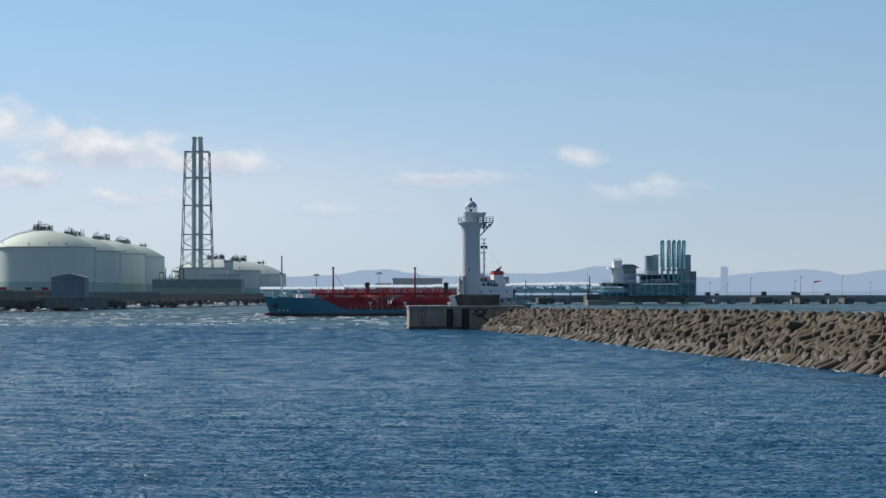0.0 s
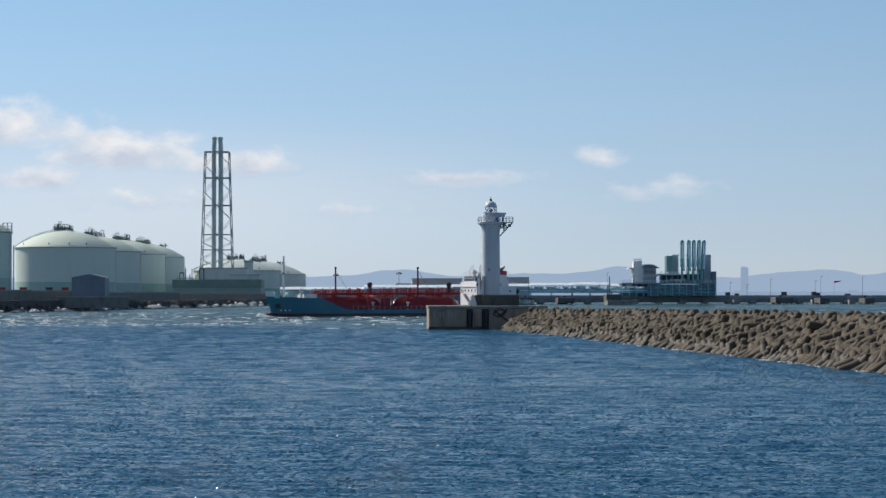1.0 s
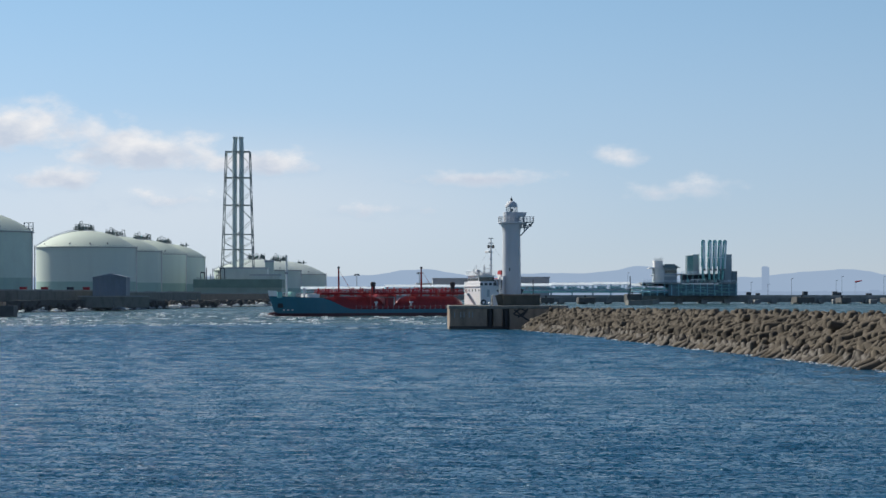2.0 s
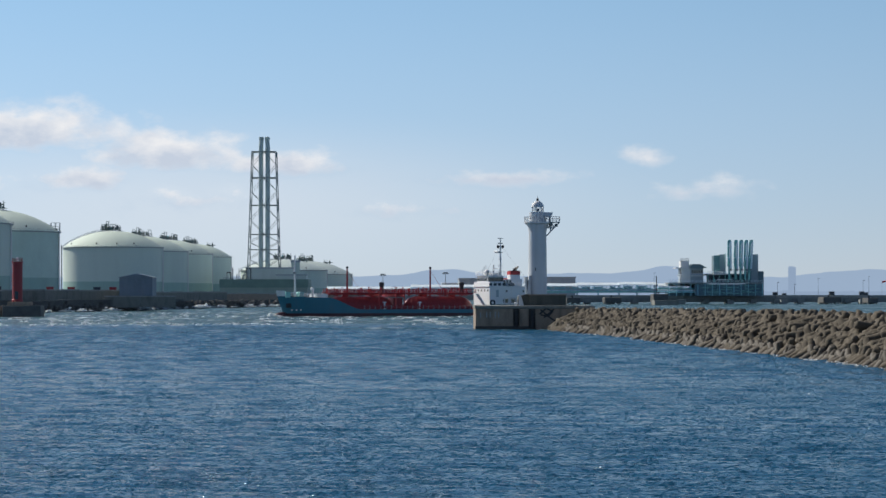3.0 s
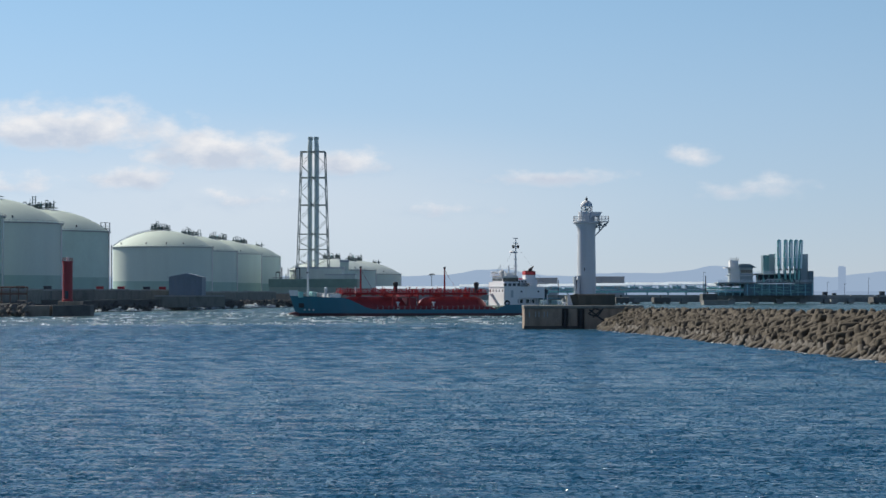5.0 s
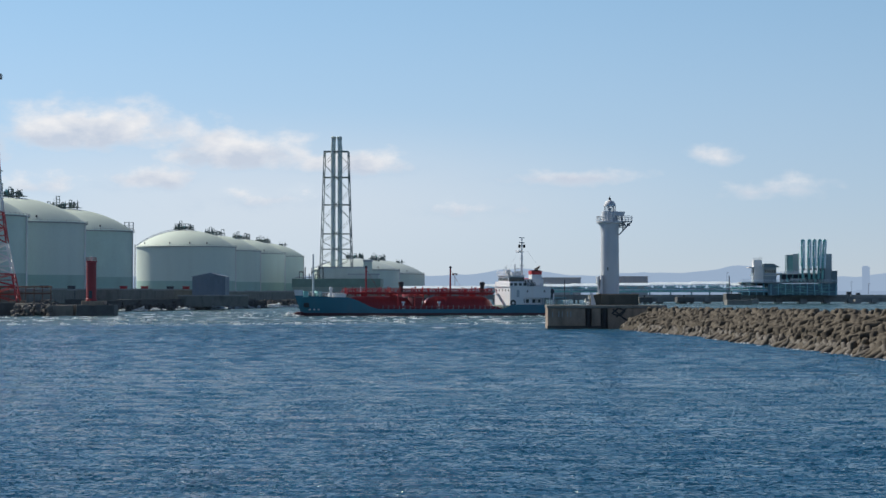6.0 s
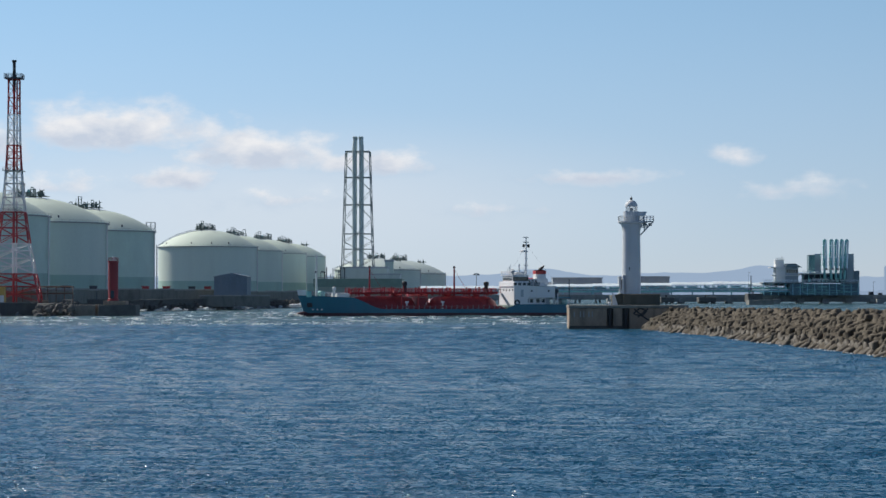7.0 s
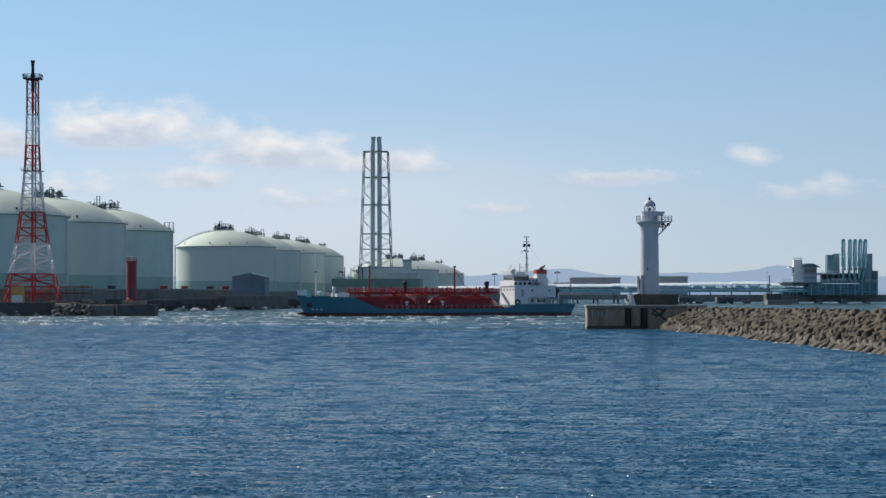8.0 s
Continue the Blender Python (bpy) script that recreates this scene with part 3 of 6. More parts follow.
# ---- storage tanks ----
def roof_plant(tank, x, z, w, seed):
    """The pipe platform on a tank's crown: posts, decks, handrails, pump heads and bent pipes."""
    rng = random.Random(seed)
    top = part("crown_platform", railing(box(B(), x - w, x + w, -w * 0.7, w * 0.7, z + 0.6, z + 0.9), [(x - w, -w * 0.7, z + 0.9), (x + w, -w * 0.7, z + 0.9)], 1.6, 0.09, 1.8), PLANT, tank, "dark steel platform with handrails")
    bm = B()
    for i in range(20):
        px, py, h = x + rng.uniform(-w, w) * 0.95, rng.uniform(-w, w) * 0.6, rng.uniform(1.8, 6.2)
        rod(bm, (px, py, z - 1.5), (px, py, z + h), rng.uniform(0.1, 0.24))
        if i % 3 == 0:
            qx = px + rng.uniform(1.0, 2.6)
            rod(bm, (px, py, z + h), (qx, py, z + h), 0.25)
            rod(bm, (qx, py, z + h), (qx, py, z - 0.5), 0.25)
    for i in range(8):
        px, py = x + rng.uniform(-w, w) * 0.9, rng.uniform(-w, w) * 0.6
        s, h = rng.uniform(0.25, 0.7), rng.uniform(0.8, 3.0)
        box(bm, px - s, px + s, py - s, py + s, z + 0.8, z + 0.8 + h)
    for i in range(14):
        px = x + rng.uniform(-w, w * 0.7)
        rod(bm, (px, -w * 0.5, z + rng.uniform(1, 3)), (px + rng.uniform(1.5, 4), -w * 0.5, z + rng.uniform(1, 4)), 0.2)
    for dx in (-0.9, 0.9):
        for dy in (-0.9, 0.9):
            rod(bm, (x - 0.35 * w + dx, dy, z - 1), (x - 0.35 * w + dx, dy, z + 7.6), 0.16)
    for k in range(4):
        box(bm, x - 0.35 * w - 1.1, x - 0.35 * w + 1.1, -1.1, 1.1, z + 1.8 + 1.8 * k, z + 2.0 + 1.8 * k)
    tagged(part("pipework", bm, PLANT, top), kind="stuff")
    for i in range(3):
        bm = B()
        px = x - w + (i + 0.5) * w * 0.66 + rng.uniform(-0.6, 0.6)
        hh = rng.uniform(2.4, 4.4)
        lathe(bm, [(0.8, z + 0.9), (0.8, z + hh), (0.45, z + hh + 0.8), (0.0, z + hh + 0.9)], 10)
        bmesh.ops.translate(bm, verts=bm.verts[:], vec=(px, rng.uniform(-2, 2), 0))
        part("pump_head", bm, TEAL if i == 1 else PLANT, top)


def build_tank(x, y, radius, rim, crown, seed, label, green=False, band=True, plant=True, near_row=False, stair_head=False):
    t = thing("storage_tank", pose(x, y, 2.9), label, "tank", "tanks of the terminal")
    rim, crown = rim - 2.9, crown - 2.9
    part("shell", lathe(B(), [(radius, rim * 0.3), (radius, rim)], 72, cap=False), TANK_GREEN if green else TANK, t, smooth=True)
    # The lowest three tenths of the wall are coloured greener and darker.
    part("lower_band", lathe(B(), [(radius + 0.05, -0.4), (radius + 0.05, rim * 0.3)], 72, cap=False), BAND, t, "greener lower part of the tank wall", smooth=True)
    ball = (radius * radius + (crown - rim) ** 2) / (2 * (crown - rim))
    prof = []
    for k in range(15):
        r = radius * (1 - k / 14)
        prof.append((r, rim + math.sqrt(ball * ball - r * r) - (ball - (crown - rim))))
    part("dome_roof", lathe(B(), prof, 72, cap=False), DOME if band else DOME_GREY, t, "pale cream domed roof" if band else "weathered grey domed roof", smooth=True)
    part("rim_walkway", lathe(B(), [(radius, rim - 0.9), (radius + 1.0, rim - 0.9), (radius + 1.0, rim - 0.4), (radius, rim - 0.35)], 72, cap=False), STEEL, t, smooth=True)
    bm = B()
    n = 64
    for i in range(n):
        a = 2 * math.pi * i / n
        p = Vector(((radius + 0.9) * math.cos(a), (radius + 0.9) * math.sin(a), rim - 0.4))
        rod(bm, p, p + Vector((0, 0, 1.1)), 0.06, n=4)
        a2 = 2 * math.pi * (i + 1) / n
        q = Vector(((radius + 0.9) * math.cos(a2), (radius + 0.9) * math.sin(a2), rim + 0.7))
        rod(bm, p + Vector((0, 0, 1.1)), q, 0.05, n=4)
    part("rim_handrail", bm, STEEL, t)
    # stair of the dome, running from the rim to the crown
    bm = B()
    for a, b in zip(range(0, 11), range(1, 12)):
        for off in (-0.6, 0.6):
            r0, z0 = prof[a]
            r1, z1 = prof[b]
            rod(bm, (-r0, off, z0 + 1.4), (-r1, off, z1 + 1.4), 0.16, n=4)
            rod(bm, (-r0, off, z0 - 0.1), (-r0, off, z0 + 1.4), 0.1, n=4)
        rod(bm, (-prof[a][0], 0, prof[a][1] + 0.15), (-prof[b][0], 0, prof[b][1] + 0.15), 0.45, n=4)
    part("dome_stair", bm, PLANT, t)
    a = radians(-4)
    bm = rod(B(), ((radius + 0.7) * math.cos(a), (radius + 0.7) * math.sin(a), 0), ((radius + 0.7) * math.cos(a), (radius + 0.7) * math.sin(a), rim), 0.42)
    part("downpipe", bm, WHITE, t, "pale vertical pipe")
    bm = B()
    for dx in (-0.9, 0.9):
        rod(bm, (-radius - 1.6, dx, 0), (-radius - 1.6, dx, rim + 1.5), 0.25)
    for k in range(10):
        z = rim * (k + 0.5) / 10
        rod(bm, (-radius - 1.6, -0.9, z), (-radius - 1.6, 0.9, z + rim / 12), 0.14)
        rod(bm, (-radius - 1.6, 0.9, z), (-radius + 0.1, 0.9, z), 0.12)
    part("stair_tower", bm, DARK, t)
    if plant:
        roof_plant(t, -0.04 * radius, crown, 9.5 if near_row else 8.0, seed)
        if not near_row:
            hz = prof[8][1]
            bm = B()
            for k in range(8):
                px = radius * 0.40 + (k * k % 7) * 1.3
                rod(bm, (px, -2, hz - 1.5), (px, -2, hz + 0.6 + (k * 7 % 5) * 0.7), 0.26)
                if k % 2:
                    box(bm, px - 0.7, px + 0.7, -2.6, -1.4, hz - 0.8, hz + 0.8 + (k % 3) * 0.7)
            rod(bm, (radius * 0.38, -2, hz + 0.6), (radius * 0.40 + 8, -2, hz + 0.6), 0.35)
            tagged(part("vent_group", bm, PLANT, t), kind="stuff")
        elif stair_head:
            bm = B()
            x1, x0 = radius + 0.6, radius - 4.6
            for px in (x0, (x0 + x1) / 2, x1):
                for py in (-1.2, 1.2):
                    rod(bm, (px, py, rim - 1), (px, py, rim + 5.0), 0.16)
            for hh in (1.2, 3.0, 5.0):
                for py in (-1.2, 1.2):
                    rod(bm, (x0, py, rim + hh), (x1, py, rim + hh), 0.13)
            box(bm, x0, x1, -1.3, 1.3, rim + 1.6, rim + 1.8)
            part("stair_head", bm, STEEL, t, "grey stair head frame at the rim")
    rng = random.Random(seed)
    for k in range(4):
        u = -0.75 + 0.45 * k + rng.uniform(-0.1, 0.1)
        yv = -math.sqrt(1 - u * u) * radius * 0.93
        part("roof_hatch", box(B(), u * radius * 0.93 - 0.4, u * radius * 0.93 + 0.4, yv - 0.4, yv + 0.4, prof[1][1] - 0.6, prof[1][1] + 0.9, 0.1), DARK, t)
    return t


R1 = 39.19
for i, (edge, d, lab) in enumerate((
        (-202.48, 1900, "pale grey-green domed storage tank with a sunlit cream roof"), (-199.96, 2080, "pale domed storage tank behind its larger-looking neighbour"),
        (-191.65, 2230, "pale domed storage tank, third of the far row"), (-187.9, 2405, "pale domed storage tank at the end of the far row"))):
    build_tank(edge - R1, d, R1, 41.96, 54.95, i + 1, lab)
for i, (edge, d, g, lab) in enumerate((
        (-211.24, 1410, True, "green-tinted domed storage tank with a crown platform"), (-210.43, 1240, False, "large blue-grey domed storage tank with dark crown pipework"),
        (-217.59, 1120, True, "large pale green domed storage tank behind the flare tower"))):
    build_tank(edge - R1, d, R1, 41.96, 54.95, i + 9, lab, green=g, near_row=True, stair_head=i == 0)
build_tank(-123.48, 2200, 39.42, 26.64, 36.5, 21, "low pale domed tank behind the flue tower", band=False)
build_tank(-112.02, 2400, 45.26, 24.57, 37.58, 22, "low pale domed tank at the end of the terminal", band=False)

# ---- lattice towers ----
def lattice(name, tower, levels, mat, r, turn=0.0, parent_label="", n_div=1, cross=True):
    """One section of a four-legged lattice: legs, horizontal rings and crossed braces between (height, half width) levels."""
    bm = B()
    rot = Matrix.Rotation(turn, 3, "Z")
    for (z0, w0), (z1, w1) in zip(levels, levels[1:]):
        c0 = [rot @ Vector((sx * w0, sy * w0, z0)) for sx, sy in ((-1, -1), (1, -1), (1, 1), (-1, 1))]
        c1 = [rot @ Vector((sx * w1, sy * w1, z1)) for sx, sy in ((-1, -1), (1, -1), (1, 1), (-1, 1))]
        for i in range(4):
            j = (i + 1) % 4
            rod(bm, c0[i], c1[i], r)
            rod(bm, c1[i], c1[j], r * 0.6)
            if cross:
                ma, mb = (c0[i] + c1[i]) / 2, (c0[j] + c1[j]) / 2
                mid = (ma + mb) / 2
                rod(bm, ma, mb, r * 0.4)
                rod(bm, mid, (c1[i] + c1[j]) / 2, r * 0.35)
            if cross:
                rod(bm, c0[i], c1[j], r * 0.5)
                rod(bm, c0[j], c1[i], r * 0.5)
            else:
                mid_a, mid_b = (c0[i] + c1[i]) / 2, (c0[j] + c1[j]) / 2
                m0, m1 = (c0[i] + c0[j]) / 2, (c1[i] + c1[j]) / 2
                for p, q in ((mid_a, m0), (mid_a, m1), (mid_b, m0), (mid_b, m1)):
                    rod(bm, p, q, r * 0.5)
    return part(name, bm, mat, tower, parent_label)


def build_flare_tower():
    d = 640
    t = thing("flare_tower", pose(-133.74, d, 3.0), "red and white banded steel lattice flare tower", "tower")
    zz = lambda z: z - 3.0
    lv = [(0.0, 7.24), (zz(7.41), 6.49), (zz(10.73), 5.81), (zz(14.95), 4.98), (zz(18.88), 4.22),
          (zz(23.1), 3.62), (zz(27.32), 3.09), (zz(31.25), 2.64), (zz(35.02), 2.34), (zz(38.34), 2.08),
          (zz(41.81), 1.87), (zz(45.28), 1.72), (zz(49.35), 1.63), (zz(53.58), 1.55), (zz(58.1), 1.51), (zz(62.93), 1.51)]
    for a, b, mat, lab in ((0, 2, RED, "red"), (2, 4, WHITE, "white"), (4, 6, RED, "red"), (6, 9, WHITE, "white"), (9, 11, RED, "red"), (11, 13, WHITE, "white"), (13, 15, RED, "red")):
        lattice("lattice_section", t, lv[a:b + 1], mat, 0.24 - 0.008 * a, 0.12, lab + " painted lattice section")
    bands = [(0, 2, RED), (2, 4, WHITE), (4, 6, RED), (6, 9, WHITE), (9, 11, RED), (11, 13, WHITE), (13, 15, RED)]
    for a, b, mat in bands:
        bm = B()
        for dx, dy, r in ((0, 0, 0.34), (0.75, 0.3, 0.22)):
            rod(bm, (dx, dy, lv[a][0]), (dx, dy, lv[b][0]), r, n=8)
        part("riser_pipe", bm, mat, t)
    w = 2.26
    bm = box(B(), -w, w, -w, w, zz(63.08), zz(63.46))
    railing(bm, [(-w, -w, zz(63.38)), (w, -w, zz(63.38)), (w, w, zz(63.38)), (-w, w, zz(63.38)), (-w, -w, zz(63.38))], 1.1, 0.07, 1.2)
    part("top_platform", bm, DARK, t, "dark steel top platform with handrail")
    bm = B()
    lathe(bm, [(0.45, zz(59.91)), (0.5, zz(63.53)), (0.4, zz(66.25)), (0.45, zz(67.46)), (0.62, zz(67.91)), (0.62, zz(68.21))], 12)
    part("flare_tip", bm, BLACK, t, "soot-black flare tip")
    for z in (38.34, 27.32):
        w = 2.6
        bm = box(B(), -w, w, -w, w, zz(z), zz(z) + 0.15)
        railing(bm, [(-w, -w, zz(z)), (w, -w, zz(z))], 1.0, 0.05)
        part("landing", bm, DARK, t)
    for sx in (-1, 1):
        for sy in (-1, 1):
            part("footing", box(B(), sx * lv[0][1] - 0.8, sx * lv[0][1] + 0.8, sy * lv[0][1] - 0.8, sy * lv[0][1] + 0.8, -0.5, 0.6, 0.08), CONCRETE, t)
    return t


build_flare_tower()

def build_flue_tower():
    d = 1600
    t = thing("flue_tower", pose(-102.85, d, 2.9), "tall twin-flue chimney inside a grey steel lattice", "chimney")
    g = 2.9
    ys = [(2.0, 11.32), (22.12 - g, 10.37), (34.57 - g, 9.96), (44.75 - g, 9.62), (64.17 - g, 9.01), (82.47 - g, 8.45), (99.82 - g, 7.92)]
    for a, b in zip(ys, ys[1:]):
        lattice("lattice_bay", t, [a, b], LATTICE, 0.31, 0, "", cross=False)
    for sx in (-1, 1):
        for sy in (-1, 1):
            bm = B()
            x0, y0 = sx * 2.26, sy * 2.26
            lathe(bm, [(1.43, 0), (1.43, 102.46 - g)], 20, (x0, y0, 0))
            k = 0.86
            rod(bm, (x0, y0, 102.46 - g - 0.3), (x0 * k, y0 * k, 108.12 - g), 1.43, 1.28, 20)
            lathe(bm, [(1.28, 107.74 - g), (1.58, 108.3 - g), (1.58, 109.62 - g), (1.24, 109.81 - g)], 20, (x0 * k, y0 * k, 0))
            part("flue", bm, FLUE, t, smooth=True)
    bm = B()
    for z, w in ys[2:]:
        for off in (-0.12, 0.12):
            rod(bm, (-w, off * w, z), (w, off * w, z), 0.24)
            rod(bm, (off * w, -w, z), (off * w, w, z), 0.24)
    part("flue_ties", bm, LATTICE, t)
    return t


build_flue_tower()

# ---- terminal buildings on the land ----
def build_shed(name, x0, x1, y, depth, z1, wall, roof, label, ridge=0.0, openings=0, category="building", z0=2.9, glass=True):
    t = thing(name, pose((x0 + x1) / 2, y, z0), label, category)
    w, h = (x1 - x0) / 2, z1 - z0
    e = h - ridge
    part("wall", box(B(), -w, w, 0, depth, -0.3, e), wall, t)
    if ridge:
        bm = prism(B(), [(-w - 0.5, e), (w + 0.5, e), (w * 0.1, h)], -0.5, depth + 0.5)
    else:
        bm = box(B(), -w - 0.4, w + 0.4, -0.4, depth + 0.4, e - 0.42 * h if roof == GREEN_SHED else e, e + max(0.3, 0.06 * h))
    part("roof", bm, roof, t)
    for i in range(openings):
        cx = -w + (i + 0.5) * 2 * w / openings
        ww = w / openings * 0.55
        win = part("window", box(B(), cx - ww, cx + ww, -0.08, 0.05, e * 0.45, e * 0.75), GLASS if glass else DARK, t)
        part("window_frame", box(B(), cx - ww - 0.15, cx + ww + 0.15, -0.16, -0.085, e * 0.42, e * 0.45), wall, win)
    return t


build_sea_wall([(-99.92, 764), (-77.45, 766)], 1.2, 4.82, 1.5, "low dark concrete wall before the wharf house", "")
build_shed("wharf_house", -96.2, -85.57, 772, 12, 12.09, HOUSE, HOUSE, "dark slate gabled wharf house before the tank", ridge=1.27, openings=0)
build_shed("chimney_house", -111.91, -81.29, 1560, 25, 21.35, FLUE, GREY_CLAD, "grey-green boiler house at the flue tower's foot", openings=0)
build_shed("green_shed", -119.81, -66.99, 1450, 40, 13.42, PALE_GREEN, GREEN_SHED, "long dull green terminal shed with a pale eave", openings=0)
build_shed("small_plant_house", -90.95, -71.84, 1535, 15, 16.9, FLUE, GREY_CLAD, "small grey-green plant house beside the boiler house", openings=0)
build_shed("pump_house", -108.76, -101.49, 2050, 8, 32, TANK, GREY_CLAD, "pale boxy pump house before the low tanks", openings=0)
build_shed("far_warehouse", 39.01, 86.56, 2300, 60, 18.91, GREY_CLAD, GREY_CLAD, "long low blue-grey warehouse beyond the jetty", z0=0.5, openings=0)
build_shed("far_warehouse", 103.84, 150.76, 2300, 60, 20, GREY_CLAD, GREY_CLAD, "long low grey warehouse with a rounded end", z0=0.5, openings=0)
build_shed("far_warehouse", 25.75, 44.1, 2600, 60, 15.71, GREY_CLAD, PALE_BLUE, "low pale warehouse far behind the jetty", z0=0.5, openings=4, glass=False)

def build_quay_land():
    bm = box(B(), -30.01, 202.4, 2200, 2900, -1.2, 0.5)
    return tagged(part("far_quay", bm, CONCRETE), "low far quay under the warehouses", "quay", kind="structure")


build_quay_land()

def build_pipe_cluster():
    t = thing("pipe_rack", pose(-113.29, 1500, 2.9), "dark pipe rack with bent pipes beside the tanks", "pipe rack")
    rng = random.Random(3)
    for i in range(14):
        bm = B()
        x = -8 + i * 1.25
        h = rng.uniform(8, 23.58 - 2.9)
        y = rng.uniform(0, 6)
        rod(bm, (x, y, 0), (x, y, h), rng.uniform(0.18, 0.45))
        if i % 2:
            rod(bm, (x, y, h), (x + 2.5, y, h), 0.4)
            rod(bm, (x + 2.5, y, h), (x + 2.5, y, h * 0.4), 0.4)
        part("pipe", bm, DARK if i % 3 else STEEL, t)
    for k in range(3):
        part("rack_deck", box(B(), -9, 10, -0.5, 6, 4 + 4 * k, 4.4 + 4 * k), STEEL, t)
    return t


build_pipe_cluster()

def build_small_box(x, y, z0, w, h, mat, label, name="equipment_cabin"):
    t = thing(name, pose(x, y, z0), label, "cabin", "cabins behind the flood wall")
    part("body", box(B(), -w / 2, w / 2, -w / 3, w / 3, 0, h, 0.08), mat, t)
    part("lid", box(B(), -w / 2 - 0.15, w / 2 + 0.15, -w / 3 - 0.15, w / 3 + 0.15, h, h + 0.2, 0.08), DARK if mat is DARK else mat, t)
    part("door", box(B(), -w * 0.15, w * 0.15, -w / 3 - 0.06, -w / 3, 0.05, h * 0.8), mat, t)
    if mat is YELLOW:
        part("lower_panel", box(B(), -w / 2 + 0.1, w / 2 - 0.1, -w / 3 - 0.12, -w / 3 - 0.065, 0.2, h * 0.5, 0.02), WHITE, t, "pale lower panel")
    return t


for x, y, mat, lab in ((-116.57, 760, DEEP_RED, "dark red equipment cabin behind the flood wall"), (-111.62, 772, DEEP_RED, "dark red equipment cabin behind the flood wall"),
                       (-101.78, 800, DEEP_RED, "dark red equipment cabin behind the flood wall"), (-106.43, 795, DARK, "dark equipment cabin behind the flood wall"),
                       (-126.22, 720, DARK, "dark equipment cabin behind the flood wall"), (-130.73, 700, DARK, "dark equipment cabin behind the flood wall")):
    build_small_box(x, y, 2.9, 2.2, 7.6 - 2.9, mat, lab)
build_small_box(-132.19, 615, 3.0, 3.0, 7.06 - 3.0, YELLOW, "yellow equipment cabin at the flare tower's foot")

def build_mast_light(x, y, z1, z0=2.9):
    t = thing("mast_light", pose(x, y, z0), "tall grey floodlight mast with a lamp ring", "light mast", "floodlight masts")
    part("pole", rod(B(), (0, 0, -3.0), (0, 0, z1 - z0), 0.35, 0.2, 8), STEEL, t)
    bm = lathe(B(), [(0.3, z1 - z0 - 0.6), (1.9, z1 - z0 - 0.5), (1.9, z1 - z0), (0.3, z1 - z0 + 0.3)], 12)
    part("lamp_ring", bm, STEEL, t)
    for k in range(6):
        a = k * math.pi / 3
        part("floodlight", box(B(), 1.9 * math.cos(a) - 0.35, 1.9 * math.cos(a) + 0.35, 1.9 * math.sin(a) - 0.35, 1.9 * math.sin(a) + 0.35, z1 - z0 - 1.3, z1 - z0 - 0.5, 0.05), DARK, t)
    return t


for x, y, z in ((-26.68, 1800, 19.9), (20.37, 1800, 21.18)):
    build_mast_light(x, y, z, 0.5)

def build_low_rack():
    t = thing("low_pipe_rack", pose(-130.98, 650, 2.9), "low rusty pipe rack beside the flare tower's foot", "pipe rack")
    l = 11.49
    for k in range(4):
        part("pipe", rod(B(), (-l, 0.6 * k, 2.6 + 0.9 * (k % 3)), (l, 0.6 * k, 2.6 + 0.9 * (k % 3)), 0.22, n=8), (RUST, STEEL, RUST, GREEN_SHED)[k], t)
    for k in range(11):
        x = -l + 2 * l * k / 10
        part("rack_post", rod(B(), (x, -0.3, -0.2), (x, -0.3, 4.6), 0.14), RUST, t)
        part("rack_beam", rod(B(), (x, -0.3, 4.2), (x, 2.4, 4.2), 0.12), RUST, t)
    return t


build_low_rack()

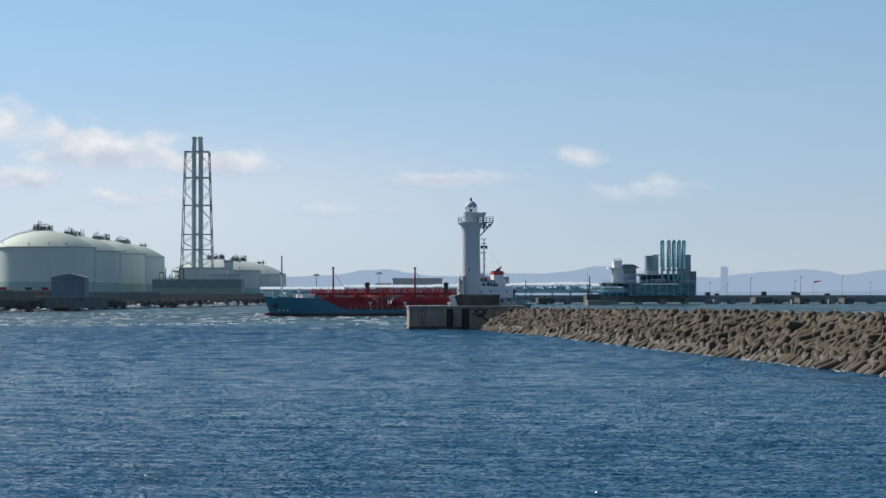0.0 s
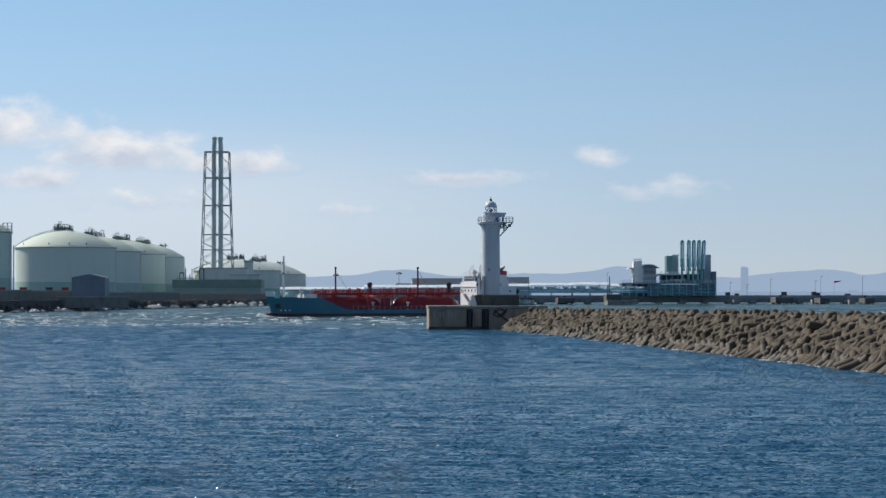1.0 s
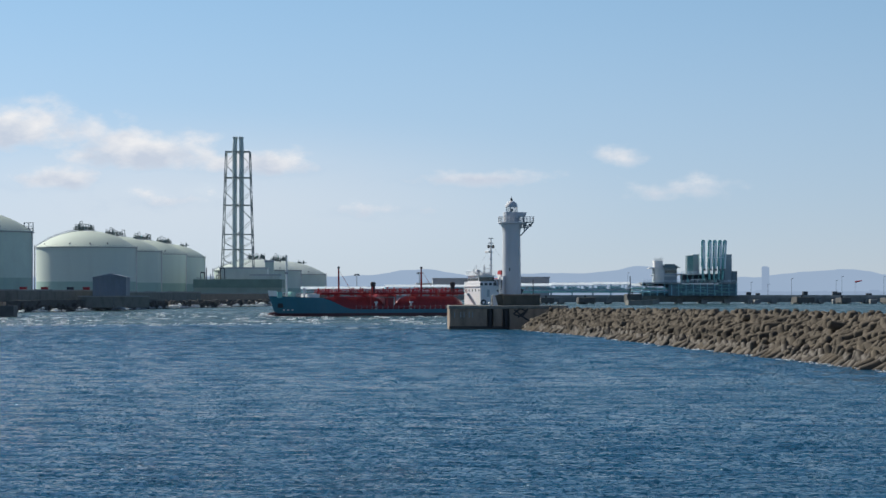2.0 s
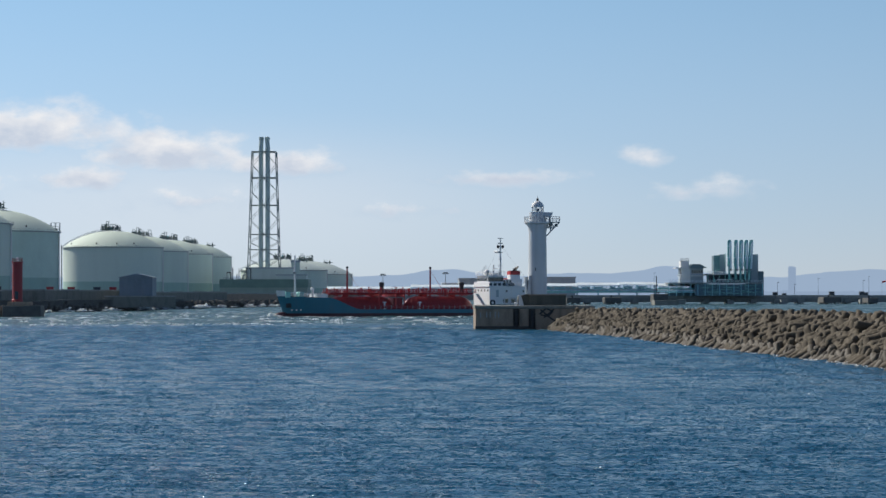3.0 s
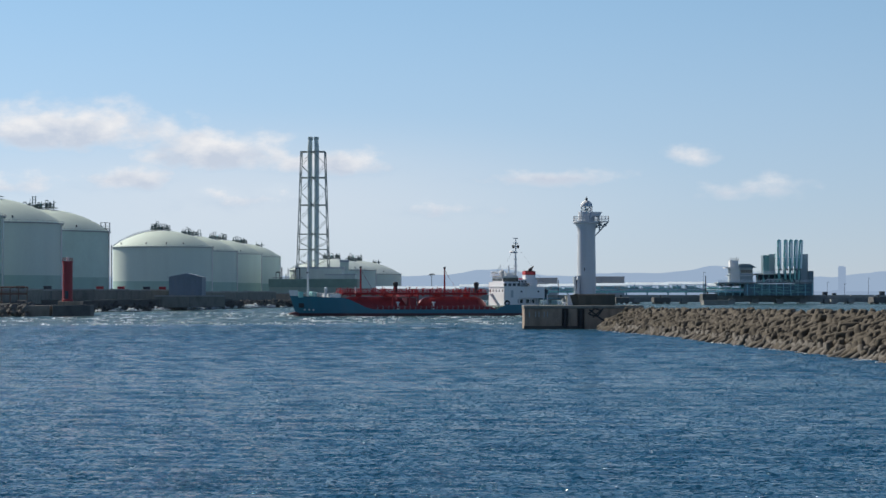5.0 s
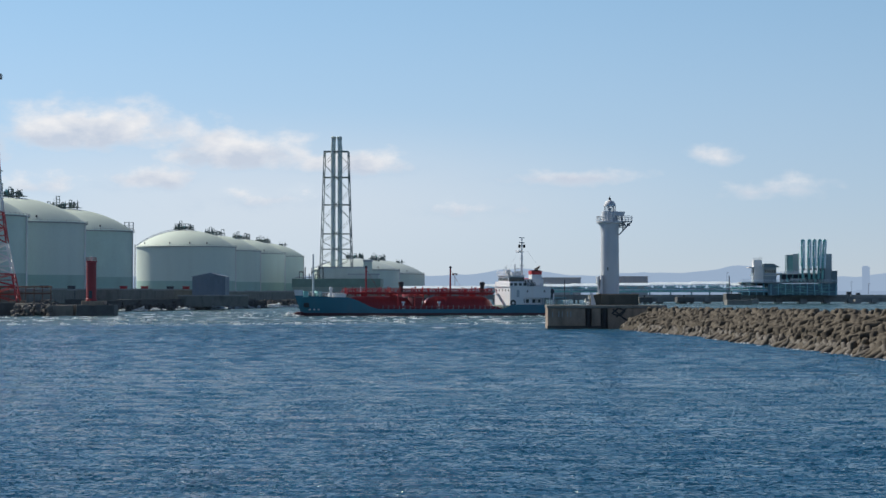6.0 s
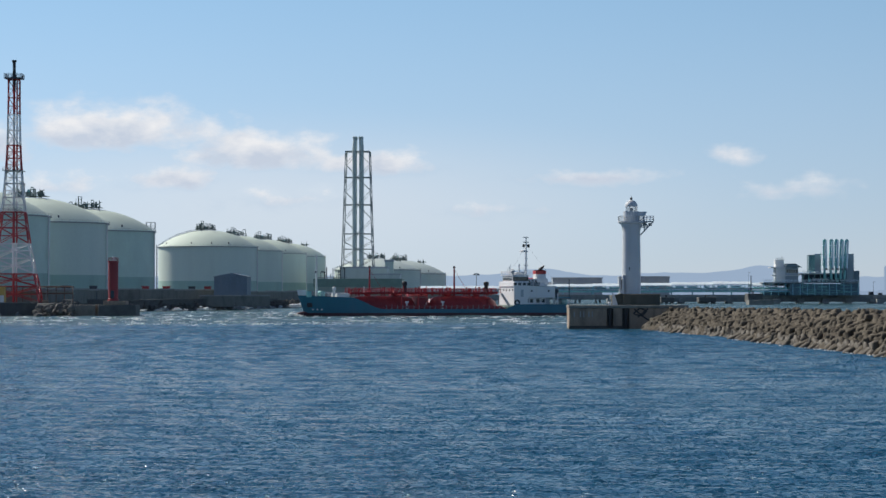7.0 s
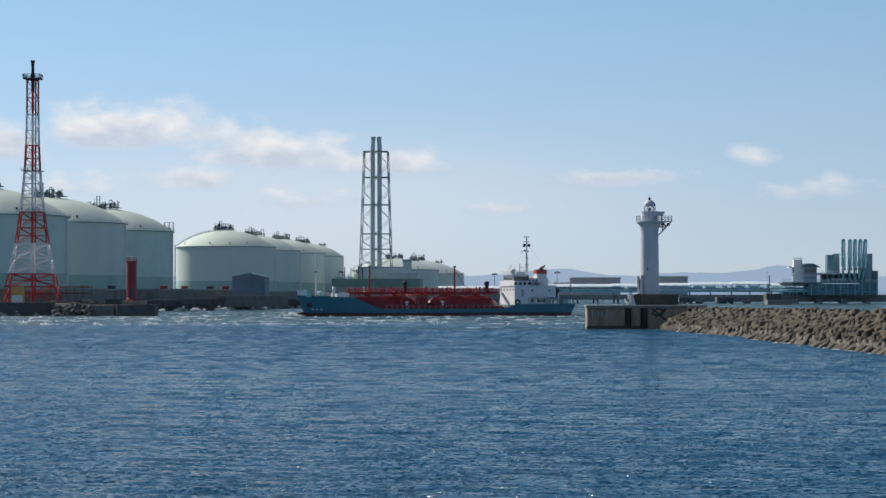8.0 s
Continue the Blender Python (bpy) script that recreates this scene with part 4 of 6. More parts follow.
# ---- red harbour light on its pier ----
def build_red_pier():
    pier = thing("red_light_pier", pose(-99.33, 572, 0), "dark concrete pier head with a lighter middle section", "pier", kind="structure")
    x = lambda v: v - -99.33
    part("pier_head", box(B(), x(-99.11), x(-90.01), 0, 6, -1.2, 2.81, 0.15), BASALT, pier, "black stained concrete pier head")
    part("pier_step", box(B(), x(-98.02), x(-92.59), 0.8, 5.2, 2.81, 3.75, 0.1), CONCRETE, pier)
    part("pier_body", box(B(), x(-106.01), x(-99.98) - 0.05, 1.5, 7, -1.2, 2.8, 0.12), PIER, pier, "paler concrete pier section")
    part("pier_root", box(B(), x(-115.24), x(-106.93) - 0.05, 6, 14, -1.2, 2.51, 0.12), DARK_CONCRETE, pier)
    bm = B()
    rng = random.Random(12)
    for k in range(110):
        stone(bm, x(rng.uniform(-113.93, -104.82)), rng.uniform(-3, 5), rng.uniform(-0.6, 2.4), rng.uniform(0.5, 1.0), rng)
    tagged(part("pier_rubble", bm, ROCK, pier), kind="stuff")
    t = thing("red_harbour_light", pose(-96, 575, 3.75), "red cylindrical harbour light tower on a concrete pier", "lighthouse")
    h = 13.38 - 3.75
    r = 1.22
    part("tower", lathe(B(), [(r * 1.12, 0), (r * 1.12, 0.5), (r, 0.6), (r, h - 0.4), (r * 1.12, h - 0.3), (r * 1.12, h)], 20), DEEP_RED, t, smooth=True)
    part("gallery_rail", railing(B(), [(r * math.cos(a * math.pi / 6), r * math.sin(a * math.pi / 6), h) for a in range(13)], 0.8, 0.035, 0.7), DEEP_RED, t)
    part("lantern", lathe(B(), [(0.28, h), (0.28, h + 0.5), (0.36, h + 0.55), (0.3, h + 0.95), (0.0, h + 1.1)], 12), WHITE, t, "small pale lantern")
    part("door", box(B(), -0.4, 0.4, -r - 0.05, -r + 0.3, 0.6, 2.5), DARK, t)
    for k in range(5):
        part("ladder_rung", rod(B(), (-r - 0.12, -0.25, 3 + k), (-r - 0.12, 0.25, 3 + k), 0.03), DARK, t)
    return t


build_red_pier()

# ---- the LNG jetty ----
JY = 1250
def build_jetty():
    j = thing("jetty", pose(0, JY, 0), "long concrete jetty on piers with dark mooring dolphins", "jetty", kind="structure")
    x0, x1 = 51.26, 298.42
    n = 20
    for i in range(n):
        a, b = x0 + (x1 - x0) * i / n, x0 + (x1 - x0) * (i + 1) / n
        part("deck_span", box(B(), a + 0.06, b - 0.06, 0, 12, 2.9, 4.3, 0.05), JETTY if i % 5 else JETTY_DARK, j)
        part("parapet", box(B(), a + 0.1, b - 0.1, -0.1, 0.3, 4.3, 4.62), JETTY, j)
        part("edge_beam", box(B(), a + 0.06, b - 0.06, 0.5, 10, 0.9, 2.9), JETTY_DARK, j)
        part("cap_beam", box(B(), a - 1.6, a + 1.6, -1.2, 13, 0.6, 2.5, 0.1), JETTY, j)
        for k in (-1, 0, 1):
            for yy in (1.0, 11.0):
                part("pile", rod(B(), (a + 1.1 * k, yy, 0.9), (a + 1.9 * k, yy, -2), 0.42, n=8), JETTY_DARK, j)
    for px, w, z1 in ((124.04, 3.77, 5.2), (99.7, 4.35, 3.4), (212.06, 4.64, 3.6), (232.89, 2.61, 3.2), (256.04, 2.61, 3.2), (79.42, 3.48, 3.3)):
        d = part("dolphin", box(B(), px - w, px + w, -24, -8, 0.68, z1, 0.2), BASALT, j, "dark concrete mooring dolphin")
        for k in range(-1, 2):
            for yy in (-22, -10):
                part("dolphin_pile", rod(B(), (px + k * w * 0.75, yy, 0.97), (px + k * w * 0.95, yy, -2), 0.5, n=8), JETTY_DARK, d)
        part("bollard", lathe(B(), [(0.35, z1), (0.35, z1 + 0.7), (0.6, z1 + 0.8), (0.6, z1 + 1.1)], 10, (px, -12, 0)), BLACK, d)
    for px in (137.02, 162.12, 190.14, 209.99, 231.08, 250.63):
        part("fender_pier", box(B(), px - 1.7, px + 1.7, -6, -1, -2, 2.3, 0.15), JETTY, j, "pale concrete fender pier")
    for px, h in ((232.61, 7), (209.14, 8), (235.58, 9), (257.6, 9), (187.79, 6), (196.68, 5), (272.49, 6), (123.2, 11), (21.41, 5)):
        post = part("lamp_post", rod(B(), (px, 2, 4.3), (px, 2, 5.31 + h), 0.09, 0.06), DARK, j)
        part("lamp_head", box(B(), px - 0.1, px + 0.9, 1.8, 2.2, 5.31 + h - 0.15, 5.31 + h + 0.1), STEEL, post)
    for px, w, h in ((232.31, 1.2, 1.9), (234.69, 0.8, 1.4), (216.57, 1.3, 1.9), (186.9, 1.2, 1.6), (191.64, 1.0, 1.0), (250.16, 1.4, 0.9)):
        part("winch_house", box(B(), px - w, px + w, 3, 6, 4.3, 4.6 + h, 0.08), DARK, j)
    return j


build_jetty()

def build_gallery(a, b, y, zt, zb, label):
    """A covered pipe bridge: pale roof, light blue chords, posts and diagonals, pipes inside."""
    g = thing("pipe_gallery", pose(a, y, 0), label, "pipe bridge", "pipe bridge to the berth")
    l = b - a
    bm = prism(B(), [(-0.6, zt), (5.6, zt), (5.6, zt + 0.3), (2.5, zt + 1.6), (-0.6, zt + 0.3)], -0.3, l + 0.3)
    for v in bm.verts:
        v.co = Vector((v.co.y, v.co.x, v.co.z))
    bmesh.ops.reverse_faces(bm, faces=bm.faces[:])
    part("roof", bm, PALE_BLUE, g, "pale blue ridged metal roof")
    n = max(3, round(l / 2.3))
    for yy in (0.0, 5.0):
        part("chord", box(B(), 0, l, yy - 0.15, yy + 0.15, zb, zb + 0.35), BLUE, g)
        for i in range(n + 1):
            x = l * i / n
            part("post", rod(B(), (x, yy, zb), (x, yy, zt), 0.14, n=5), BLUE, g)
            if i < n:
                part("diagonal", rod(B(), (x, yy, zb if i % 2 else zt), (x + l / n, yy, zt if i % 2 else zb), 0.11, n=5), BLUE, g)
    for i in range(n):
        if i % 4 != 3:
            part("side_panel", box(B(), l * i / n + 0.2, l * (i + 1) / n - 0.2, 4.6, 4.7, zb + 0.3, zb + (zt - zb) * (0.85 if i % 3 else 0.6)), BLUE, g)
    part("kick_plate", box(B(), 0, l, -0.22, -0.16, zb - 0.5, zb + 0.5), TEAL, g)
    for k in range(3):
        part("pipe", rod(B(), (0, 1 + 1.4 * k, zb + 0.9 + 0.35 * (k % 2)), (l, 1 + 1.4 * k, zb + 0.9 + 0.35 * (k % 2)), 0.38, n=8), (PALE_BLUE, STEEL, TEAL)[k], g)
    for i in range(max(2, round(l / 18)) + 1):
        x = l * i / max(2, round(l / 18))
        part("trestle_leg", rod(B(), (x, 2.5, zb), (x, 2.5, 4.2), 0.4, n=8), BLUE, g)
    return g


for a, b, t, bo in ((62.76, 83.47, 9.16, 6.2), (83.47, 105.36, 9.6, 6.34), (105.36, 124.29, 9.9, 6.34), (124.29, 152.09, 9.16, 6.34)):
    build_gallery(a, b, 1256, t, bo, "pale blue covered pipe bridge with open lattice sides")
for a, b, t, bo in ((-3.88, 42.68, 8.61, 6.2), (43.28, 63.7, 8.91, 6.2), (-48.4, -3.95, 7.59, 5.75)):
    build_gallery(a, b, 1275, t, bo, "pale blue covered pipe bridge near the shore")

def build_root_trestle():
    j = thing("shore_trestle", pose(0, 1270, 0), "dark concrete approach trestle joining jetty and shore", "jetty", kind="structure")
    x0, x1 = -51.78, 55.08
    n = 10
    for i in range(n):
        a, b = x0 + (x1 - x0) * i / n, x0 + (x1 - x0) * (i + 1) / n
        part("deck_span", box(B(), a + 0.06, b - 0.06, 0, 12, 1.9, 4.6, 0.05), JETTY_DARK, j)
        for k in (0, 1):
            part("pile", rod(B(), (a + 2 * k, 2, 2.31), (a + 2.6 * k, 2, -2), 0.5, n=8), JETTY_DARK, j)
    return j


build_root_trestle()

def build_berth():
    """The loading platform: deck, steel storeys, cladded towers and handrails."""
    t = thing("loading_platform", pose(161.83, 1240, 0), "dark blue steel loading platform with cladded towers", "platform")
    x = lambda v: v - 161.83
    z0 = 4.3
    part("lower_storey", box(B(), x(143.15), x(178.18), 0, 20, z0, 10.28), DEEP_BLUE, t)
    for k in range(14):
        px = x(129.72) + k * (178.18 - 129.72) / 13
        part("column", rod(B(), (px, -0.6, z0), (px, -0.6, 11.16), 0.22), BLUE, t)
    part("main_deck", box(B(), x(129.72), x(178.18), -1, 21, 10.58, 11.16), STEEL, t)
    part("west_storey", box(B(), x(129.72), x(143.15), 9, 18, z0, 8.2), DEEP_BLUE, t)
    part("upper_deck", box(B(), x(149.57), x(171.17), -0.5, 20, 14.96, 15.69), STEEL, t)
    part("upper_storey", box(B(), x(151.32), x(170.59), 3, 18, 11.16, 14.96), DARK, t)
    for k in range(8):
        px = x(149.86) + k * (170.88 - 149.86) / 7
        part("column", rod(B(), (px, 0, 11.16), (px, 0, 15.25), 0.2), TEAL, t)
    part("awning", box(B(), x(152.49), x(161.25), -2, 2, 15.25, 15.75), WHITE, t, "white awning edge")
    part("lamp_row", box(B(), x(154.53), x(162.42), -1.2, -0.8, 12.33, 12.92), WHITE, t)
    part("west_tower", box(B(), x(153.1), x(156.29), 2, 10, 15.69, 25.19, 0.1), NAVY, t, "dark blue cladded tower")
    part("west_tower_wing", box(B(), x(156.29), x(159.2), 3, 10, 15.69, 25.78, 0.1), GREY_CLAD, t)
    part("east_tower", box(B(), x(171.3), x(176.3), 2, 12, z0, 25.78, 0.1), GREY_CLAD, t, "grey-blue cladded stair tower")
    part("east_tower_dark_bay", box(B(), x(170), x(172.63), 1, 8, z0, 25.19, 0.1), NAVY, t)
    part("low_tower", box(B(), x(176.3), x(179.0), 1, 10, z0, 17.01, 0.1), NAVY, t)
    for k in range(6):
        part("cladding_rib", box(B(), x(153.2) + k * 0.55, x(153.2) + k * 0.55 + 0.2, 1.85, 2.0, 15.84, 24.9), TEAL, t)
    bm = railing(B(), [(x(129.72), -1, 11.16), (x(178.18), -1, 11.16)], 1.2, 0.07, 2.0)
    railing(bm, [(x(149.57), -0.5, 15.69), (x(171.17), -0.5, 15.69)], 1.2, 0.07, 2.0)
    part("handrail", bm, PALE_BLUE, t)
    for k in range(4):
        part("pipe_run", rod(B(), (x(124.0), 0.6 + 0.8 * k, 6.2 + 0.9 * (k % 3)), (x(168.0), 0.6 + 0.8 * k, 6.2 + 0.9 * (k % 3)), 0.34, n=8), (BLUE, PALE_BLUE, TEAL, BLUE)[k], t)
    for k in range(9):
        a = x(150.2) + 2.4 * k
        part("valve_stand", box(B(), a, a + 1.1, -0.2, 1.2, 11.16, 12.4 + 0.7 * (k % 3), 0.08), (STEEL, TEAL, NAVY)[k % 3], t)
    for k in range(5):
        part("access_landing", box(B(), x(159.0), x(172.5), 0.2, 1.6, 17.6 + 1.9 * k, 17.75 + 1.9 * k), STEEL, t)
    for k in range(4):
        part("access_post", rod(B(), (x(159.2 + 4.4 * k), 1.4, 15.69), (x(159.2 + 4.4 * k), 1.4, 26.2), 0.16), TEAL, t)
    bm = B()
    rng = random.Random(8)
    for k in range(26):
        px = rng.uniform(x(144.32), x(170.59))
        z = z0 + rng.uniform(0.8, 6.0)
        rod(bm, (px, -0.8, z), (px + rng.uniform(3, 9), -0.8, z), 0.13)
        if k % 3 == 0:
            rod(bm, (px, -0.9, z), (px, -0.9, z0 if k % 2 else 11.16), 0.12)
    part("side_pipework", bm, TEAL, t)
    part("antenna", rod(B(), (x(123.29), 1, z0), (x(123.29), 1, 14.38), 0.25), DARK, t)
    return t


berth = build_berth()

def build_loading_arm():
    """A marine loading arm at rest: riser, upright inner arm, folded outer arm, counterweight and triple joint."""
    a = new("loading_arm")
    a.parent = berth
    a["label"] = "teal marine loading arm folded upright"
    h = 33.0 - 15.65
    part("riser", rod(B(), (0, 0, -3), (0, 0, h * 0.42), 0.6, n=10), TEAL, a)
    part("inner_arm", rod(B(), (-0.5, -0.7, h * 0.35), (-0.5, -0.7, h * 0.96), 0.55, n=10), TEAL, a)
    bm = rod(B(), (0.65, -0.7, h * 0.96), (0.75, -0.9, h * 0.15), 0.5, n=10)
    # Whitish highlights on the arm are put into its pale colour.
    part("outer_arm", bm, PALE_BLUE, a, "outer arm painted pale blue for its highlights")
    bm = lathe(B(), [(0.35, -0.25), (0.95, -0.22), (0.95, 0.22), (0.35, 0.25)], 20)
    bmesh.ops.rotate(bm, verts=bm.verts[:], cent=(0, 0, 0), matrix=Matrix.Rotation(radians(90), 3, "X"))
    bmesh.ops.translate(bm, verts=bm.verts[:], vec=(0.05, -0.7, h * 0.96))
    part("sheave", bm, TEAL, a)
    part("counterweight", box(B(), -1.1, 0.2, -1.3, -0.2, h * 0.22, h * 0.32, 0.12), TEAL, a)
    part("coupler", lathe(B(), [(0.35, 0), (0.7, 0.1), (0.7, 0.9), (0.4, 1.1)], 12, (0.75, -0.9, h * 0.15 - 1.0)), STEEL, a)
    part("swivel", lathe(B(), [(0.5, 0), (0.75, 0.1), (0.75, 0.7), (0.5, 0.8)], 12, (0, 0, h * 0.42)), BLUE, a)
    for k in range(4):
        part("joint_flange", lathe(B(), [(0.4, 0), (0.62, 0.05), (0.62, 0.3), (0.4, 0.35)], 12, (0, 0, 0)), PALE_BLUE, a).matrix_basis = pose(-0.5 if k % 2 else 0.7, -0.75, h * (0.3 + 0.17 * k))
    part("hydraulic_ram", rod(B(), (-1.0, -0.9, h * 0.35), (-0.6, -0.9, h * 0.62), 0.16), WHITE, a, "white hydraulic ram")
    bm = B()
    for k in range(7):
        z = h * (0.38 + 0.08 * k)
        rod(bm, (-0.5, -0.7, z), (0.7, -0.8, z + h * 0.08 * (1 if k % 2 else -1) * 0.5), 0.1)
    part("stay_bars", bm, BLUE, a)
    return a


_arm = build_loading_arm()
_spots = [pose(v - 161.83, -2.0, 15.65, 0, lean, 0) for v, lean in ((160.7, 0.0), (164.0, 0.5), (166.5, 1.0), (168.9, 2.0), (171.0, 3.5))]
for m in _spots[1:]:
    copy_thing(_arm, m)
_arm.matrix_basis = _spots[0]

def build_control_house():
    t = thing("control_house", pose(141.38, 1245, 10.89), "white two-storey berth control house with spreading eaves", "building")
    x = lambda v: v - 141.38
    z = lambda v: v - 10.89
    part("body", box(B(), x(136.4), x(148.12), 0, 12, -0.3, z(18.81), 0.08), GREY_CLAD, t)
    part("front_wall", box(B(), x(136.4), x(141.38), -0.4, 3, -0.3, z(18.81), 0.05), WHITE, t, "white rendered stair bay")
    part("penthouse", box(B(), x(136.4), x(140.79), 1, 8, z(18.81), z(22.63), 0.08), WHITE, t)
    part("upper_eave", box(B(), x(133.76), x(141.38), -1.8, 12, z(18.52), z(18.96)), WHITE, t)
    bm = prism(B(), [(x(141.09), z(18.81)), (x(149.88), z(18.81)), (x(146.36), z(20.72)), (x(141.97), z(20.72))], -1.8, 12)
    part("hipped_roof", bm, NAVY, t, "dark blue hipped roof")
    part("lower_eave", box(B(), x(134.34), x(148.42), -1.5, 1, z(14.41), z(14.85)), WHITE, t)
    for k in range(5):
        a = x(141.97) + k * 1.2
        w = part("window", box(B(), a, a + 0.95, -0.1, 0.1, z(15.88), z(17.64)), GLASS, t)
        part("sill", box(B(), a - 0.05, a + 1.0, -0.25, -0.1, z(15.64), z(15.88)), WHITE, w)
    part("antenna", rod(B(), (x(139.91), 3, z(22.63)), (x(139.91), 3, z(24.39)), 0.1), STEEL, t)
    part("rail", railing(B(), [(x(136.4), 1, z(22.63)), (x(140.79), 1, z(22.63))], 1.0, 0.06, 1.2), STEEL, t)
    part("white_shelter", box(B(), x(132), x(135.52), -3, 2, z(9.72), z(10.74)), WHITE, t)
    return t


build_control_house()

def build_windsock():
    t = thing("windsock", pose(241.81, 1248, 4.3), "red windsock blown level on a thin pole", "windsock")
    h = 11.49 - 4.3
    part("pole", rod(B(), (0, 0, 0), (0, 0, h + 0.3), 0.06), STEEL, t)
    part("sock", rod(B(), (0, 0, h), (3.53, 0, h + 0.6), 0.5, 0.25, 10), ORANGE_RED, t, "red cloth sock")
    return t


build_windsock()

# ---- white lighthouse on the breakwater's head ----
QD = 382.0
def build_quay_head():
    q = thing("breakwater_head", pose(0, 0, 0), "weathered brown concrete caisson head of the breakwater", "breakwater", kind="structure")
    top = 3.83
    xs = [9.09, 15.13, 16.03, 17.56, 18.64, 22.87, 27.37]
    part("caisson", box(B(), xs[0], xs[1], QD, QD + 15, -1.2, top - 0.5, 0.12), CONCRETE, q, "brown stained concrete face with faded marks")
    # Recess and joint are filled with the same black as the wet foot.
    part("ladder_recess", box(B(), xs[1], xs[2], QD + 0.7, QD + 15, -1.2, top - 0.5), FOOT_AND_RECESS, q)
    part("caisson", box(B(), xs[2], xs[3], QD - 0.05, QD + 15, -1.2, top - 0.5, 0.12), CONCRETE, q)
    part("caisson_joint", box(B(), xs[3], xs[4], QD + 0.6, QD + 15, -1.2, top - 0.5), FOOT_AND_RECESS, q)
    part("caisson", box(B(), xs[4], xs[6] + 0.7, QD + 0.1, QD + 15, -1.2, top - 0.5, 0.12), CONCRETE, q)
    part("coping", box(B(), xs[0] - 0.1, xs[6] + 0.7, QD - 0.15, QD + 15, top - 0.5, top, 0.08), DARK_CONCRETE, q, "dark projecting coping")
    part("wet_foot", box(B(), xs[0] - 0.05, xs[3], QD - 0.08, QD - 0.02, -1.2, 0.55), FOOT_AND_RECESS, q, "dark wet weed line")
    for k in range(9):
        part("ladder_rung", rod(B(), (xs[1] + 0.2, QD + 0.3, 0.2 + 0.36 * k), (xs[2] - 0.2, QD + 0.3, 0.2 + 0.36 * k), 0.03), DARK, q)
    # tyre-like rubber fenders in the joints
    for k, a in enumerate((xs[1] + 0.25, xs[3] + 0.35)):
        part("rubber_fender", box(B(), a, a + 0.45, QD - 0.3, QD + 0.7, 0.3, top - 0.7, 0.1), BLACK, q)
    # faded marks that cannot be read
    for a, b, c, d in ((915, 917, 553, 562), (926, 928, 552, 562), (932, 934, 552, 562), (941, 943, 552, 562), (947, 949, 552, 562)):
        x0, x1 = 9.09 + (a - 907) * 0.0901, 9.09 + (b - 907) * 0.0901
        part("faded_mark", box(B(), x0, x1, QD - 0.004, QD + 0.05, 5.9 - (d - 518) * 0.0901, 5.9 - (c - 518) * 0.0901), JETTY, q, "faded pale paint bar")
    # black angular scrawl of paint on the wall
    z = lambda v: 5.9 - (v - 518) * 0.0901
    xx = lambda v: 9.09 + (v - 907) * 0.0901
    for (a, b), (c, d) in (((1020, 556), (1032, 546)), ((1032, 546), (1044, 551)), ((1044, 551), (1036, 560)), ((1036, 560), (1022, 557)), ((1036, 560), (1050, 569)), ((1028, 562), (1046, 547)), ((1022, 548), (1044, 566))):
        bm = rod(B(), (xx(a), QD + 0.09, z(b)), (xx(c), QD + 0.09, z(d)), 0.16, n=4)
        part("paint_scrawl", bm, BLACK, q, "black paint stroke")
    part("bollard", lathe(B(), [(0.16, 0), (0.15, 0.2), (0.28, 0.26), (0.31, 0.42), (0.22, 0.52), (0, 0.55)], 14, (15.58, QD + 1.2, top)), WHITE, q, "white rounded bollard", smooth=True)
    part("side_wall", box(B(), xs[4] + 20, xs[4] + 24, QD + 10, QD + 15, top, top + 0.8), DARK_CONCRETE, q)
    return q


build_quay_head()

